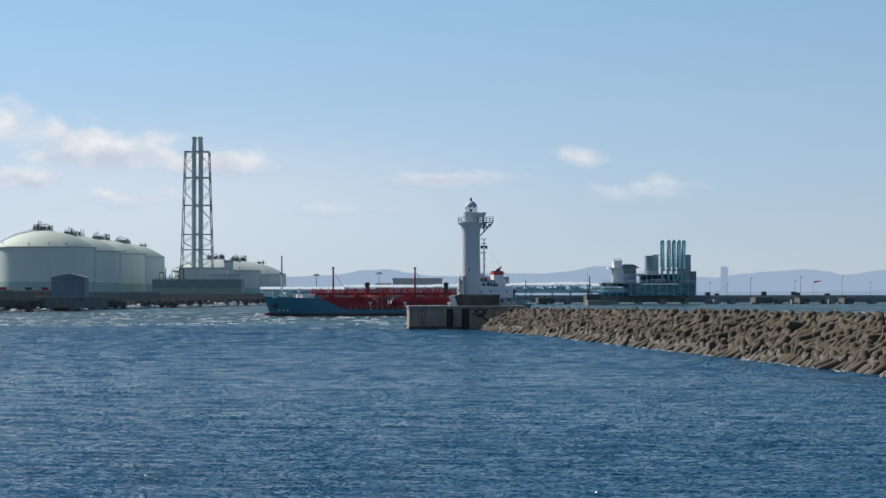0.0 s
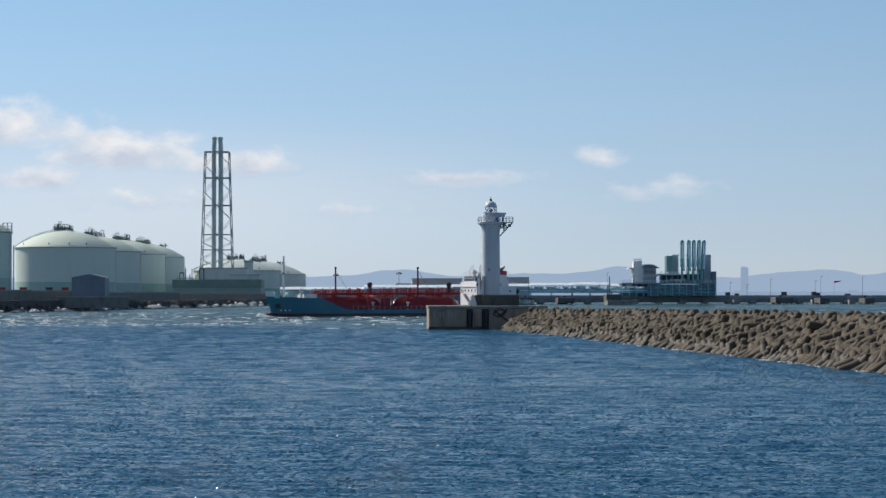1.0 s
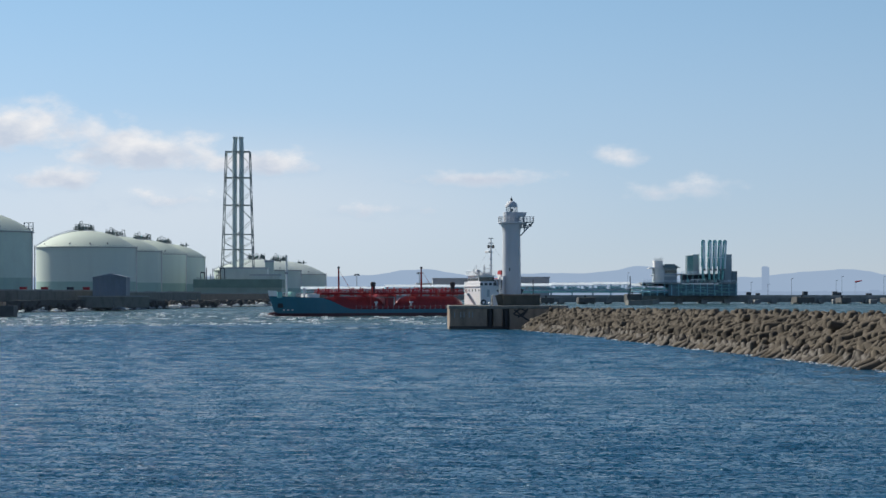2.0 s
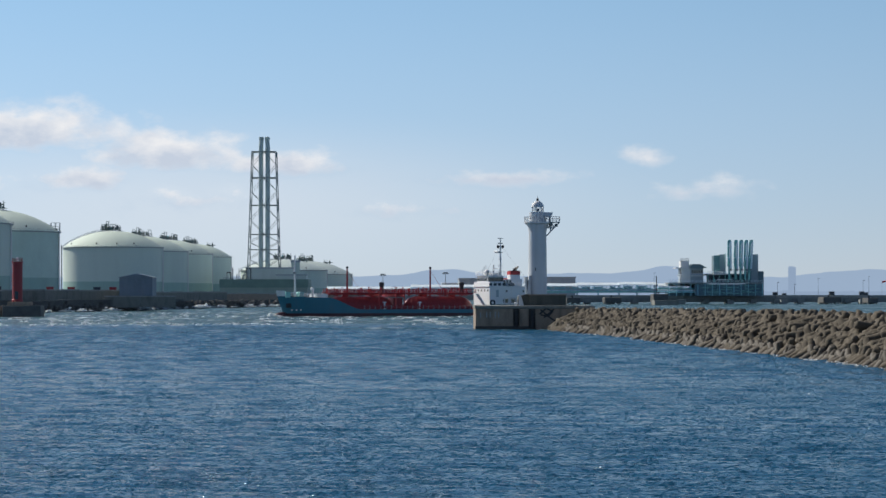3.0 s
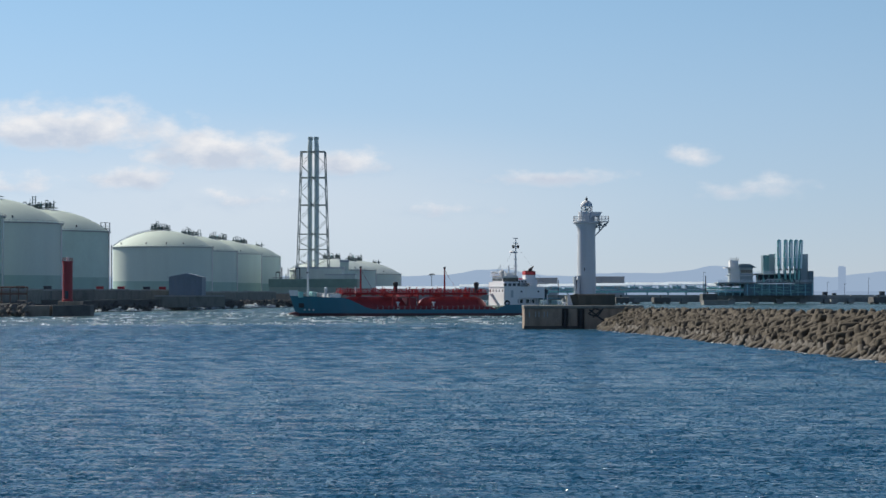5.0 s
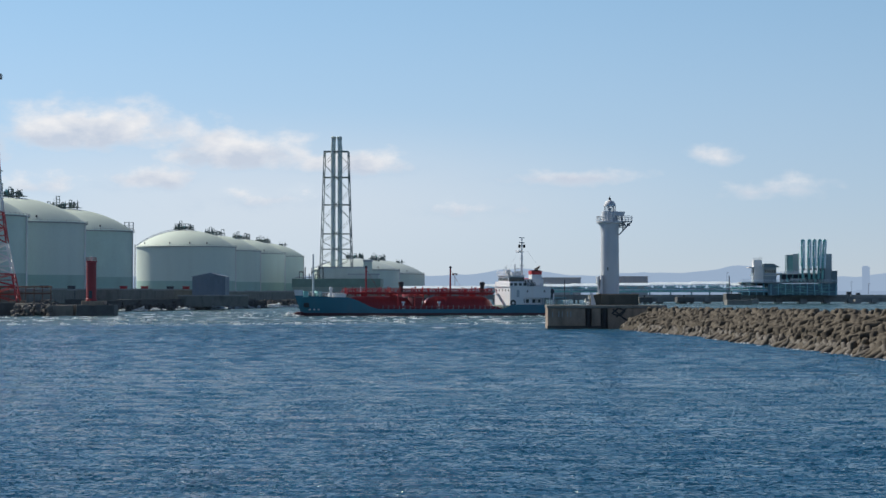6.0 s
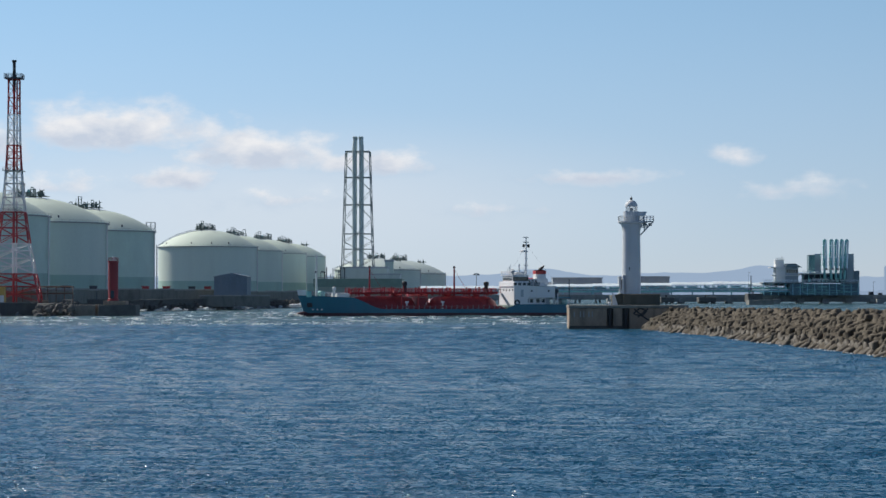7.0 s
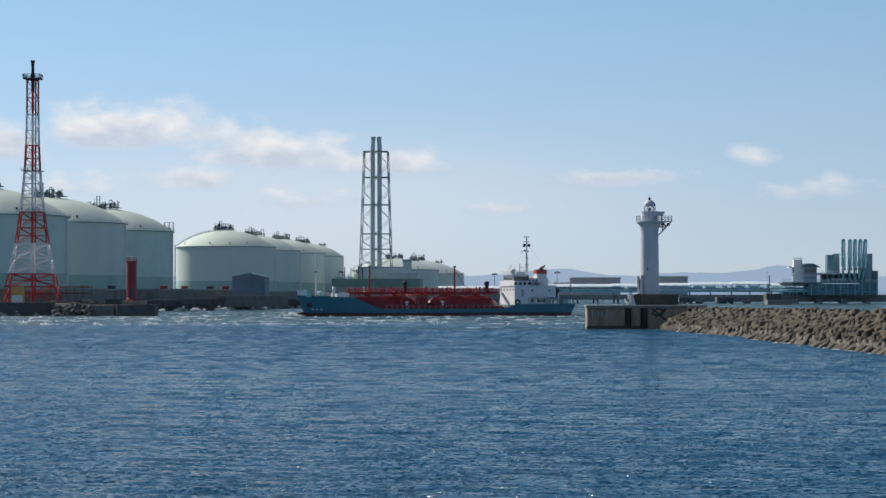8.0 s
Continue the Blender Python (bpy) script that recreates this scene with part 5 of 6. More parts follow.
def build_lighthouse():
    d = QD + 7.0
    k = 0.0917
    top = 3.83
    cx = 19.34
    t = thing("lighthouse", pose(cx, d, top), "white concrete lighthouse with gallery, side balcony and domed lantern", "lighthouse")
    zz = lambda py: 5.9 + (518 - py) * k - top
    px = lambda p: (p - 1017) * k
    part("plinth", box(B(), px(1001), px(1066), -2.4, 4.5, 0, zz(522.5), 0.06), PLINTH, t, "dark low machine house plinth")
    part("plinth_coping", box(B(), px(1000), px(1067), -2.5, 4.6, zz(522.5), zz(521)), CONCRETE, t)
    r0, r1 = 16.6 * k, 15.6 * k
    part("tower", lathe(B(), [(r0, 0.1), (r0, zz(500)), (r1, zz(412)), (r1 * 1.06, zz(405)), (r1 * 1.22, zz(398)), (r1 * 1.22, zz(396))], 40), LIGHT_WHITE, t, "white painted round shaft", smooth=True)
    # sloping entrance buttress and stair wall
    # Dark face and white edge slab stand for the wall's shade and sunlight.
    part("stair_wall", prism(B(), [(px(981), 0), (px(1004), 0), (px(1004), zz(522)), (px(1000), zz(520)), (px(982), zz(524))], -1.8, 1.6), PLINTH, t, "sloping stair wall painted dark for its shaded face")
    part("stair_cheek", prism(B(), [(px(982.5), 0), (px(992), 0), (px(986), zz(521)), (px(982.5), zz(521))], -2.1, -1.78), LIGHT_WHITE, t, "white slab added as the stair wall's sunlit edge")
    part("entrance_porch", prism(B(), [(px(998), zz(522)), (px(1004), zz(522)), (px(1004), zz(488)), (px(1001), zz(488))], -1.6, 1.2), LIGHT_WHITE, t)
    part("porch_post", prism(B(), [(px(995.5), zz(520)), (px(998.5), zz(520)), (px(997), zz(491)), (px(994), zz(491))], -1.2, -0.4), LIGHT_WHITE, t)
    part("porch_door", box(B(), px(998.4), px(1000.5), -1.0, 0.6, zz(521), zz(496)), DARK, t)
    part("gallery_slab", lathe(B(), [(21 * k, zz(397.5)), (23.5 * k, zz(395)), (23.5 * k, zz(392.5)), (10 * k, zz(392.5))], 32), LIGHT_WHITE, t, smooth=True)
    n = 26
    rr = 23 * k
    part("gallery_rail", railing(B(), [(rr * math.cos(2 * math.pi * i / n), rr * math.sin(2 * math.pi * i / n), zz(392.5)) for i in range(n + 1)], 9.0 * k, 0.03, 0.7), LIGHT_WHITE, t)
    part("drum", lathe(B(), [(13.8 * k, zz(393)), (14.4 * k, zz(378)), (14.4 * k, zz(375.5)), (11 * k, zz(375.5))], 32), LIGHT_WHITE, t, smooth=True)
    part("drum_shelf", prism(B(), [(px(1022), zz(376)), (px(1044), zz(376)), (px(1041), zz(383)), (px(1024), zz(384))], -1.0, 1.0), LIGHT_WHITE, t)
    # side balcony on a bracket truss
    bal = part("side_balcony", box(B(), px(1030), px(1056), -1.0, 1.0, zz(394), zz(392.5)), STEEL, t)
    part("balcony_rail", railing(B(), [(px(1032), -1.0, zz(392.5)), (px(1056), -1.0, zz(392.5)), (px(1056), 1.0, zz(392.5)), (px(1032), 1.0, zz(392.5))], 9.0 * k, 0.03, 0.6), LIGHT_WHITE, bal)
    for yy in (-0.8, 0.8):
        bm = B()
        rod(bm, (px(1055), yy, zz(394)), (px(1033), yy, zz(417)), 0.09)
        rod(bm, (px(1033), yy, zz(403)), (px(1047), yy, zz(403)), 0.07)
        rod(bm, (px(1033), yy, zz(403)), (px(1045), yy, zz(394)), 0.07)
        rod(bm, (px(1040), yy, zz(410)), (px(1040), yy, zz(394)), 0.07)
        rod(bm, (px(1047), yy, zz(403)), (px(1040), yy, zz(394)), 0.07)
        part("bracket_truss", bm, STEEL, bal, "grey steel bracket truss")
    for i, p in enumerate((1040, 1050)):
        part("signal_lamp", box(B(), px(p) - 0.25, px(p) + 0.25, -0.3, 0.3, zz(401), zz(396), 0.05), DARK, bal)
    # lantern
    lan = part("lantern_base", lathe(B(), [(11.5 * k, zz(377)), (11.5 * k, zz(376)), (10.4 * k, zz(375.7))], 24), LIGHT_WHITE, t, smooth=True)
    part("lantern_glass", lathe(B(), [(10 * k, zz(376)), (10 * k, zz(366))], 24, cap=False), CLEAR, lan, smooth=True).visible_shadow = False
    for i in range(7):
        a = 2 * math.pi * i / 7
        b = 2 * math.pi * (i + 1) / 7
        bm = rod(B(), (10.2 * k * math.cos(a), 10.2 * k * math.sin(a), zz(376)), (10.2 * k * math.cos(a), 10.2 * k * math.sin(a), zz(366)), 0.05)
        rod(bm, (10.2 * k * math.cos(a), 10.2 * k * math.sin(a), zz(376)), (10.2 * k * math.cos(b), 10.2 * k * math.sin(b), zz(366)), 0.035)
        part("glazing_bar", bm, LIGHT_WHITE, lan)
    part("lens", lathe(B(), [(0.16, zz(376)), (0.16, zz(374)), (0.3, zz(373.5)), (0.3, zz(370)), (0.12, zz(369))], 16), STEEL, lan, smooth=True)
    part("dome", lathe(B(), [(11 * k, zz(366.5)), (11 * k, zz(365.5)), (10.4 * k, zz(362.5)), (8.8 * k, zz(359.5)), (6 * k, zz(357)), (3 * k, zz(355.6)), (0, zz(355.2))], 24), LIGHT_WHITE, lan, "white lantern dome", smooth=True)
    part("finial", lathe(B(), [(2.2 * k, zz(356.2)), (1.8 * k, zz(354)), (2.5 * k, zz(352.7)), (1.6 * k, zz(351)), (0.5 * k, zz(350.4)), (0.3 * k, zz(347.5))], 12), DARK, lan, "dark ventilator ball and spike", smooth=True)
    bm = box(B(), px(1012), px(1013.5), -r0 - 0.02, -r0 + 0.1, zz(480), zz(474))
    part("shaft_window", bm, GLASS, t)
    return t


build_lighthouse()

# ---- breakwater of tetrapods ----
FOOT = [(20.2, 380), (27.88, 313), (30.45, 270), (33.85, 228), (36.29, 197), (38.14, 170), (40.3, 138)]

def along(s):
    """The point and the way inland at s metres along the water's edge, from the near end."""
    pts = FOOT[::-1]
    for (x0, y0), (x1, y1) in zip(pts, pts[1:]):
        l = math.hypot(x1 - x0, y1 - y0)
        if s <= l:
            d = Vector(((x1 - x0) / l, (y1 - y0) / l, 0))
            return Vector((x0, y0, 0)) + d * s, Vector((d.y, -d.x, 0)), d
        s -= l
    return Vector((*pts[-1], 0)), Vector((d.y, -d.x, 0)), d


LONG = sum(math.hypot(a[0] - b[0], a[1] - b[1]) for a, b in zip(FOOT, FOOT[1:]))

def tetrapod_mesh(seed, mat=BLOCK):
    """One four-legged armour block: tapering rounded legs from a common heart."""
    rng = random.Random(seed)
    bm = B()
    legs = [Vector((0, 0, 1))] + [Vector((math.sin(radians(109.5)) * math.cos(a), math.sin(radians(109.5)) * math.sin(a), math.cos(radians(109.5)))) for a in (0, 2.0944, 4.1888)]
    for d in legs:
        u = d.orthogonal().normalized()
        w = d.cross(u)
        rings = []
        far, stout = (1.22, 1.1) if d is legs[0] else (0.66, 0.95)
        for dist, r in ((-0.1, 0.45), (0.4, 0.56), (0.85, 0.49), (1.4, 0.42), (1.84, 0.37), (1.94, 0.3), (1.97, 0.15)):
            rings.append([bm.verts.new(d * dist * far + (u * math.cos(k * math.pi / 6) + w * math.sin(k * math.pi / 6)) * r * stout * rng.uniform(0.97, 1.03)) for k in range(12)])
        for a, b in zip(rings, rings[1:]):
            for i in range(12):
                j = (i + 1) % 12
                bm.faces.new((a[i], a[j], b[j], b[i]))
        bm.faces.new(rings[-1])
    return mesh_of(bm, "tetrapod", [mat], True, 70)


CLOT = [(0, 0, 1), (0, 0, -0.8)] + [(math.cos(k * math.pi / 3), math.sin(k * math.pi / 3), 0.25 * (-1) ** k) for k in range(6)]
CLOT_FACES = [(0, 2 + k, 2 + (k + 1) % 6) for k in range(6)] + [(1, 2 + (k + 1) % 6, 2 + k) for k in range(6)]

def spray(bm, at, way, length, size, rng):
    """A short broken ridge of foam: many small drops and clots along a line."""
    for k in range(int(7 + length * 6)):
        f = rng.uniform(-0.5, 0.5)
        r = size * rng.uniform(0.35, 1.0)
        c = at + way * (length * f) + Vector((rng.gauss(0, 0.15), rng.gauss(0, 0.25), 0.02 + abs(rng.gauss(0, size * 1.1)) * (1 - 1.6 * abs(f))))
        k1, k2 = rng.uniform(0.9, 1.9), rng.uniform(0.6, 1.1)
        vs = [bm.verts.new((c.x + x * r * k1 * rng.uniform(0.7, 1.3), c.y + y * r * 1.7, c.z + z * r * k2 * rng.uniform(0.5, 0.9))) for x, y, z in CLOT]
        for q in CLOT_FACES:
            bm.faces.new([vs[i] for i in q])


def build_breakwater():
    bw = thing("breakwater", pose(0, 0, 0), "long breakwater armoured with brown concrete tetrapods", "breakwater", kind="structure")
    # core
    bm = B()
    rows = []
    n = 60
    for i in range(n + 1):
        p, inland, d = along(LONG * i / n)
        rows.append([bm.verts.new(p + inland * a + Vector((0, 0, z))) for a, z in ((0.5, -1.5), (1.6, -0.9), (6.8, 1.5), (8.0, 1.8), (14, 1.8), (20, -1.5))])
    for a, b in zip(rows, rows[1:]):
        for i in range(5):
            bm.faces.new((a[i], b[i], b[i + 1], a[i + 1]))
    bmesh.ops.recalc_face_normals(bm, faces=bm.faces[:])
    part("core", bm, DARK_CONCRETE, bw)
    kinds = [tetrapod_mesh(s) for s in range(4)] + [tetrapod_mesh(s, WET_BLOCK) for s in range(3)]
    rng = random.Random(5)
    places = []
    s = 0.0
    while s < LONG - 3:
        for row in range(7):
            a = 0.5 + 1.4 * row + rng.uniform(-0.3, 0.3)
            p, inland, d = along(min(LONG, max(0, s + (row % 2) * 0.95 + rng.uniform(-0.5, 0.5))))
            crest = 3.3 - max(0.0, p.y - 180) / 200 * 0.9
            h = min(crest, 0.3 + 0.52 * (a - 0.5)) + rng.uniform(-0.2, 0.2)
            # most lie with one leg pointing down the slope, one held in the mound and two aslant above
            fall = radians(rng.uniform(204, 224) if row < 2 else rng.uniform(186, 208))
            lead = (inland * math.cos(fall) + Vector((0, 0, math.sin(fall))) + Vector((rng.gauss(0, 0.14), rng.gauss(-0.12, 0.2), rng.gauss(0, 0.12)))).normalized()
            inner = inland * 0.5 + Vector((0, 0, -0.86)) + Vector((rng.gauss(0, 0.35), rng.gauss(0, 0.35), 0))
            inner = (inner - lead * inner.dot(lead)).normalized()
            side = lead.cross(inner)
            turn = Matrix((inner, side, lead)).transposed().to_4x4()
            m = Matrix.Translation(p + inland * a + Vector((0, 0, h))) @ turn @ Matrix.Scale(0.86, 4)
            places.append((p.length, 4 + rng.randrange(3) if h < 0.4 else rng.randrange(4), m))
        s += 1.45
    places.sort(key=lambda q: q[0] < 150 and 1000 or q[0])
    for _, k, m in places[:300]:
        ob = new("tetrapod", kinds[k])
        ob.parent = bw
        ob.matrix_basis = m
    vs, fs, mi = [], [], []
    for _, k, m in places[300:]:
        base = len(vs)
        vs += [tuple(m @ v.co) for v in kinds[k].vertices]
        fs += [[base + i for i in p.vertices] for p in kinds[k].polygons]
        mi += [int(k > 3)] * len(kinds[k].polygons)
    me = bpy.data.meshes.new("tetrapod_field")
    me.from_pydata(vs, [], fs)
    me.materials.append(BLOCK)
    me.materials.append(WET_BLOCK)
    me.polygons.foreach_set("material_index", mi)
    me.polygons.foreach_set("use_smooth", [True] * len(me.polygons))
    tagged(new("tetrapod_field", me), "brown concrete tetrapods heaped along the far breakwater", "tetrapods", kind="stuff")
    # splashes at the foot
    bm = B()
    for k in range(90):
        p, inland, d = along(rng.uniform(0, LONG))
        spray(bm, p - inland * rng.uniform(0.6, 1.6), d, rng.uniform(0.1, 0.5), 0.07, rng)
    tagged(part("foot_foam", bm, FOAM, bw, "white foam specks"), kind="stuff")
    return bw


build_breakwater()

def build_surf():
    """Breakers along the far shore: low ragged ridges of foam."""
    rng = random.Random(9)
    bm = B()
    for x, y in shore_points(2.2):
        if y < 575:
            continue
        big = noise.noise((x / 14, y / 14, 0)) + 0.30
        if big > 0.05 and rng.random() < 0.75:
            spray(bm, Vector((x + rng.uniform(-2, 2), y - 3.0 - rng.uniform(0, 3), 0.25)), Vector((1, 0, 0)), rng.uniform(0.8, 3.2) * (0.5 + big), 0.2 + 0.5 * big * y / 700, rng)
    # the breaker that bursts beside the red light's pier
    for k in range(130):
        f = rng.random()
        spray(bm, Vector((-107.01 + f * 4.53, 640 + rng.uniform(-1, 1), 0.4 + rng.uniform(0, 1.7) * (1 - f))), Vector((1, 0, 0)), rng.uniform(0.4, 1.4), 0.42 * (1.1 - 0.6 * f), rng)
    return tagged(part("surf", bm, FOAM), "white breaking surf along the stony shore", "surf", kind="stuff")


build_surf()

def build_whitecaps():
    rng = random.Random(19)
    bm = B()
    for k in range(760):
        y = rng.uniform(425, 700)
        x = rng.uniform(-0.225, 0.075) * y
        if y > 555 and x < -88.96 - 5:
            continue
        if noise.noise((x / 25, y / 40, 2)) < -0.1:
            continue
        spray(bm, Vector((x, y, 0.05)), Vector((1, rng.uniform(-0.2, 0.2), 0)), rng.uniform(0.3, 2.4), rng.uniform(0.05, 0.16), rng)
    return tagged(part("whitecaps", bm, FOAM), "scattered white crests on the open water", "waves", kind="stuff")


whitecaps = build_whitecaps()

# ---- the gas tanker under way ----
def build_tanker():
    """Forward is +x, port (+y) faces the harbour."""
    ship = thing("gas_tanker", pose(0, 0, 0), "blue-hulled gas tanker with red deck tanks and white bridge", "ship")
    half = 5.6
    poop, main, fore, stem = 3.22, 2.08, 4.95, 5.4
    boot = 1.15

    def breadth(s, z):
        """Half breadth of the hull at s metres forward of midships and height z."""
        k = max(0.0, (s - 18.0) / (32.6 + 0.36 * max(0, z) - 18.0))
        b = half * (1 - min(1, k) ** 2.2)
        k = max(0.0, (-s - 25.0) / (11.4 + 0.15 * max(0, z)))
        return max(0.03, b * (1 - 0.30 * min(1, k) ** 2.5))

    def deck(s):
        if s > 23.3:
            return fore + (stem - fore) * max(0, (s - 24) / 11)
        if s > 14.3:
            f = (s - 14.3) / (23.3 - 14.3)
            return main + (fore - main) * f * f * (3 - 2 * f)
        if s < -17.5:
            f = min(1, (-17.5 - s) / 1.8)
            return main + (poop - main) * f
        return main

    ends = [-35.6, -35.2, -34, -31, -27, -24, -23, -22, -21.5, -21, -20.5, -20, -19, -17, -10, -3, 4, 10, 14, 15, 16, 17, 18, 19, 20, 21, 22, 23, 24, 25, 26, 27, 28, 29, 30, 31, 32, 32.8, 33.5, 34.2, 34.9, 35.4]

    def loft(levels):
        """Side plating through heights given as functions of s."""
        bm = B()
        for side in (1, -1):
            rows = []
            for s in ends:
                rows.append([bm.verts.new((max(-34.0 - 0.5 * max(0, f(s)), min(s, 32.6 + 0.36 * max(0, f(s)))), side * breadth(s, f(s)), f(s))) for f in levels])
            for a, b in zip(rows, rows[1:]):
                for i in range(len(levels) - 1):
                    vs = (a[i], b[i], b[i + 1], a[i + 1])
                    bm.faces.new(vs if side < 0 else vs[::-1])
        bm.verts.ensure_lookup_table()
        per = len(levels)
        off = len(ends) * per
        for i in range(per - 1):
            bm.faces.new((bm.verts[i], bm.verts[i + 1], bm.verts[off + i + 1], bm.verts[off + i]))
        return bm

    hull = part("hull", loft([lambda s: boot, lambda s: boot + (deck(s) - boot) * 0.5, deck]), HULL, ship, "light blue painted steel hull", smooth=True)
    part("boot_topping", loft([lambda s: -1.6, lambda s: 0.2, lambda s: boot]), BOOT, hull, "dark red-brown underwater paint", smooth=True)
    bm = lathe(B(), [(0.9, 0), (0.9, 1.2), (0.75, 2.0), (0.4, 2.6), (0, 2.8)], 14)
    bmesh.ops.rotate(bm, verts=bm.verts[:], cent=(0, 0, 0), matrix=Matrix.Rotation(radians(90), 3, "Y"))
    bmesh.ops.translate(bm, verts=bm.verts[:], vec=(32.4, 0, 0.55))
    part("bulbous_bow", bm, BOOT, hull, smooth=True)
    bm = B()
    rows = [[bm.verts.new((min(s, 32.6 + 0.36 * deck(s)), side * breadth(s, deck(s)), deck(s) - 0.02)) for side in (-1, 1)] for s in ends]
    for a, b in zip(rows, rows[1:]):
        bm.faces.new((a[0], b[0], b[1], a[1]))
    part("deck", bm, DECK, ship)
    # bulwark at the stem
    bm = B()
    for side in (1, -1):
        rows = [[Vector((min(s, 32.6 + 0.36 * deck(s)) + 0.12 * k * (s - 30) / 5, side * breadth(s, deck(s)), deck(s) + k)) for k in (0, 1.35)] for s in ends if s > 32.6]
        vs = [[bm.verts.new(p) for p in r] for r in rows]
        inner = [[bm.verts.new(p - Vector((0.1, side * 0.12, 0))) for p in r] for r in rows]
        for a, b, c, d in zip(vs, vs[1:], inner, inner[1:]):
            bm.faces.new((a[0], b[0], b[1], a[1]))
            bm.faces.new((c[0], d[0], d[1], c[1]))
            bm.faces.new((a[1], b[1], d[1], c[1]))
    bmesh.ops.recalc_face_normals(bm, faces=bm.faces[:])
    part("bow_bulwark", bm, SHIP_WHITE, hull, "pale bow bulwark")
    # anchor pocket and pale name bars
    part("anchor", box(B(), 32 - 0.7, 32 + 0.7, 1.4, breadth(32, 4) + 0.25, 2.49, 3.58, 0.15), BLACK, hull, "black anchor in its pocket")
    for k in range(3):
        s = 31.23 - 0.95 * k
        y = breadth(s, 3.2)
        bm = box(B(), -0.2, 0.2, -0.03, 0.05, 0, 0.3)
        bar = part("name_bar", bm, SHIP_WHITE, hull, "pale bar of lettering")
        bar.matrix_basis = pose(s, y, 1.81, 0, 0, math.degrees(math.atan2(breadth(s + 0.5, 3.2) - breadth(s - 0.5, 3.2), 1.0)))
    # rails
    def side_rail(s0, s1, mat, h=1.0, step=1.4, name="deck_rail"):
        for side in (1, -1):
            n = max(2, round((s1 - s0) / 3))
            pts = [(s0 + (s1 - s0) * i / n, side * (breadth(s0 + (s1 - s0) * i / n, deck(s0 + (s1 - s0) * i / n)) - 0.12), deck(s0 + (s1 - s0) * i / n)) for i in range(n + 1)]
            part(name, railing(B(), pts, h, 0.045, step), mat, ship)
    side_rail(-16.77, 14.2, DEEP_RED, 1.0, 2.1)
    side_rail(24.0, 31.8, SHIP_WHITE)
    side_rail(-35.3, -30.11, SHIP_WHITE)
    part("deck_bulwark", box(B(), -16.03, 14.2, half - 0.08, half - 0.02, main + 0.35, main + 0.75), DEEP_RED, ship, "dark red side band above the deck edge")
    part("trunk_deck", box(B(), -17.37, 22.49, -4.3, 4.3, main - 0.3, 2.45, 0.15), DEEP_RED, ship, "dark red trunk deck under the tanks")
    part("stern_rail", railing(B(), [(-35.3, -3.8, poop), (-35.3, 3.8, poop)], 1.0, 0.045, 1.3), SHIP_WHITE, ship)
    # foremast, windlass, stores
    fm = part("foremast", rod(B(), (29.94, 0, fore), (29.94, 0, 15.31), 0.28, 0.2, 8), WHITE, ship, "white slender foremast")
    part("mast_lamp", box(B(), 29.94 - 0.2, 29.94 + 0.35, -0.2, 0.2, 10.81, 11.22), DARK, fm)
    part("mast_ladder", rod(B(), (29.58, 0, fore), (29.84, 0, 11.08), 0.05), SHIP_WHITE, fm)
    for dx, w in ((32.27, 0.7), (28.88, 0.9)):
        bm = rod(B(), (dx, -1.6, fore + 0.9), (dx, 1.6, fore + 0.9), 0.55, n=12)
        box(bm, dx - 0.6, dx + 0.6, -2.0, -1.6, fore, fore + 1.4)
        box(bm, dx - 0.6, dx + 0.6, 1.6, 2.0, fore, fore + 1.4)
        part("windlass", bm, TEAL, ship)
    part("bow_lamp", box(B(), 28.74, 28.74 + 0.5, 1.2, 1.7, fore + 0.1, fore + 1.5, 0.1), SHIP_WHITE, ship)
    part("vent_trunk", lathe(B(), [(0.3, 0), (0.3, 1.7), (0.45, 1.8), (0.45, 2.3), (0.2, 2.5)], 12, (25.9, 1.5, fore)), SHIP_WHITE, ship, "white ventilator")
    part("fore_house", box(B(), 22.49, 25.33, -3.2, 3.2, fore - 1.0, fore + 0.9, 0.1), SHIP_WHITE, ship)

    # cargo tanks: long red cylinders with rounded ends, saddles and dome trunks
    def cargo_tank(s0, s1, r, zc):
        prof = [(0, 0), (r * 0.35, r * 0.1), (r * 0.68, r * 0.3), (r * 0.9, r * 0.6), (r, r * 0.95)]
        l = s1 - s0
        prof = prof + [(a, l - b) for a, b in prof[::-1]]
        bm = lathe(B(), [(a, z) for a, z in prof], 32)
        bmesh.ops.rotate(bm, verts=bm.verts[:], cent=(0, 0, 0), matrix=Matrix.Rotation(radians(90), 3, "Y"))
        bmesh.ops.translate(bm, verts=bm.verts[:], vec=(s0, 0, zc))
        bmesh.ops.recalc_face_normals(bm, faces=bm.faces[:])
        t = part("cargo_tank", bm, TANK_RED, ship, "red painted pressure tank", smooth=True)
        for f in (0.2, 0.5, 0.8):
            part("saddle", box(B(), s0 + l * f - 0.4, s0 + l * f + 0.4, -r * 0.9, r * 0.9, main, zc - r * 0.3), DEEP_RED, t)
        for f in (0.3, 0.7):
            part("tank_dome", lathe(B(), [(0.9, 0), (0.9, 1.0), (0.6, 1.3), (0, 1.35)], 14, (s0 + l * f, 0, zc + r - 0.2)), RED, t, smooth=True)
        n = int(l / 2.2)
        for i in range(n):
            bm = lathe(B(), [(r + 0.02, 0), (r + 0.1, 0.02), (r + 0.1, 0.12), (r + 0.02, 0.14)], 32, cap=False)
            bmesh.ops.rotate(bm, verts=bm.verts[:], cent=(0, 0, 0), matrix=Matrix.Rotation(radians(90), 3, "Y"))
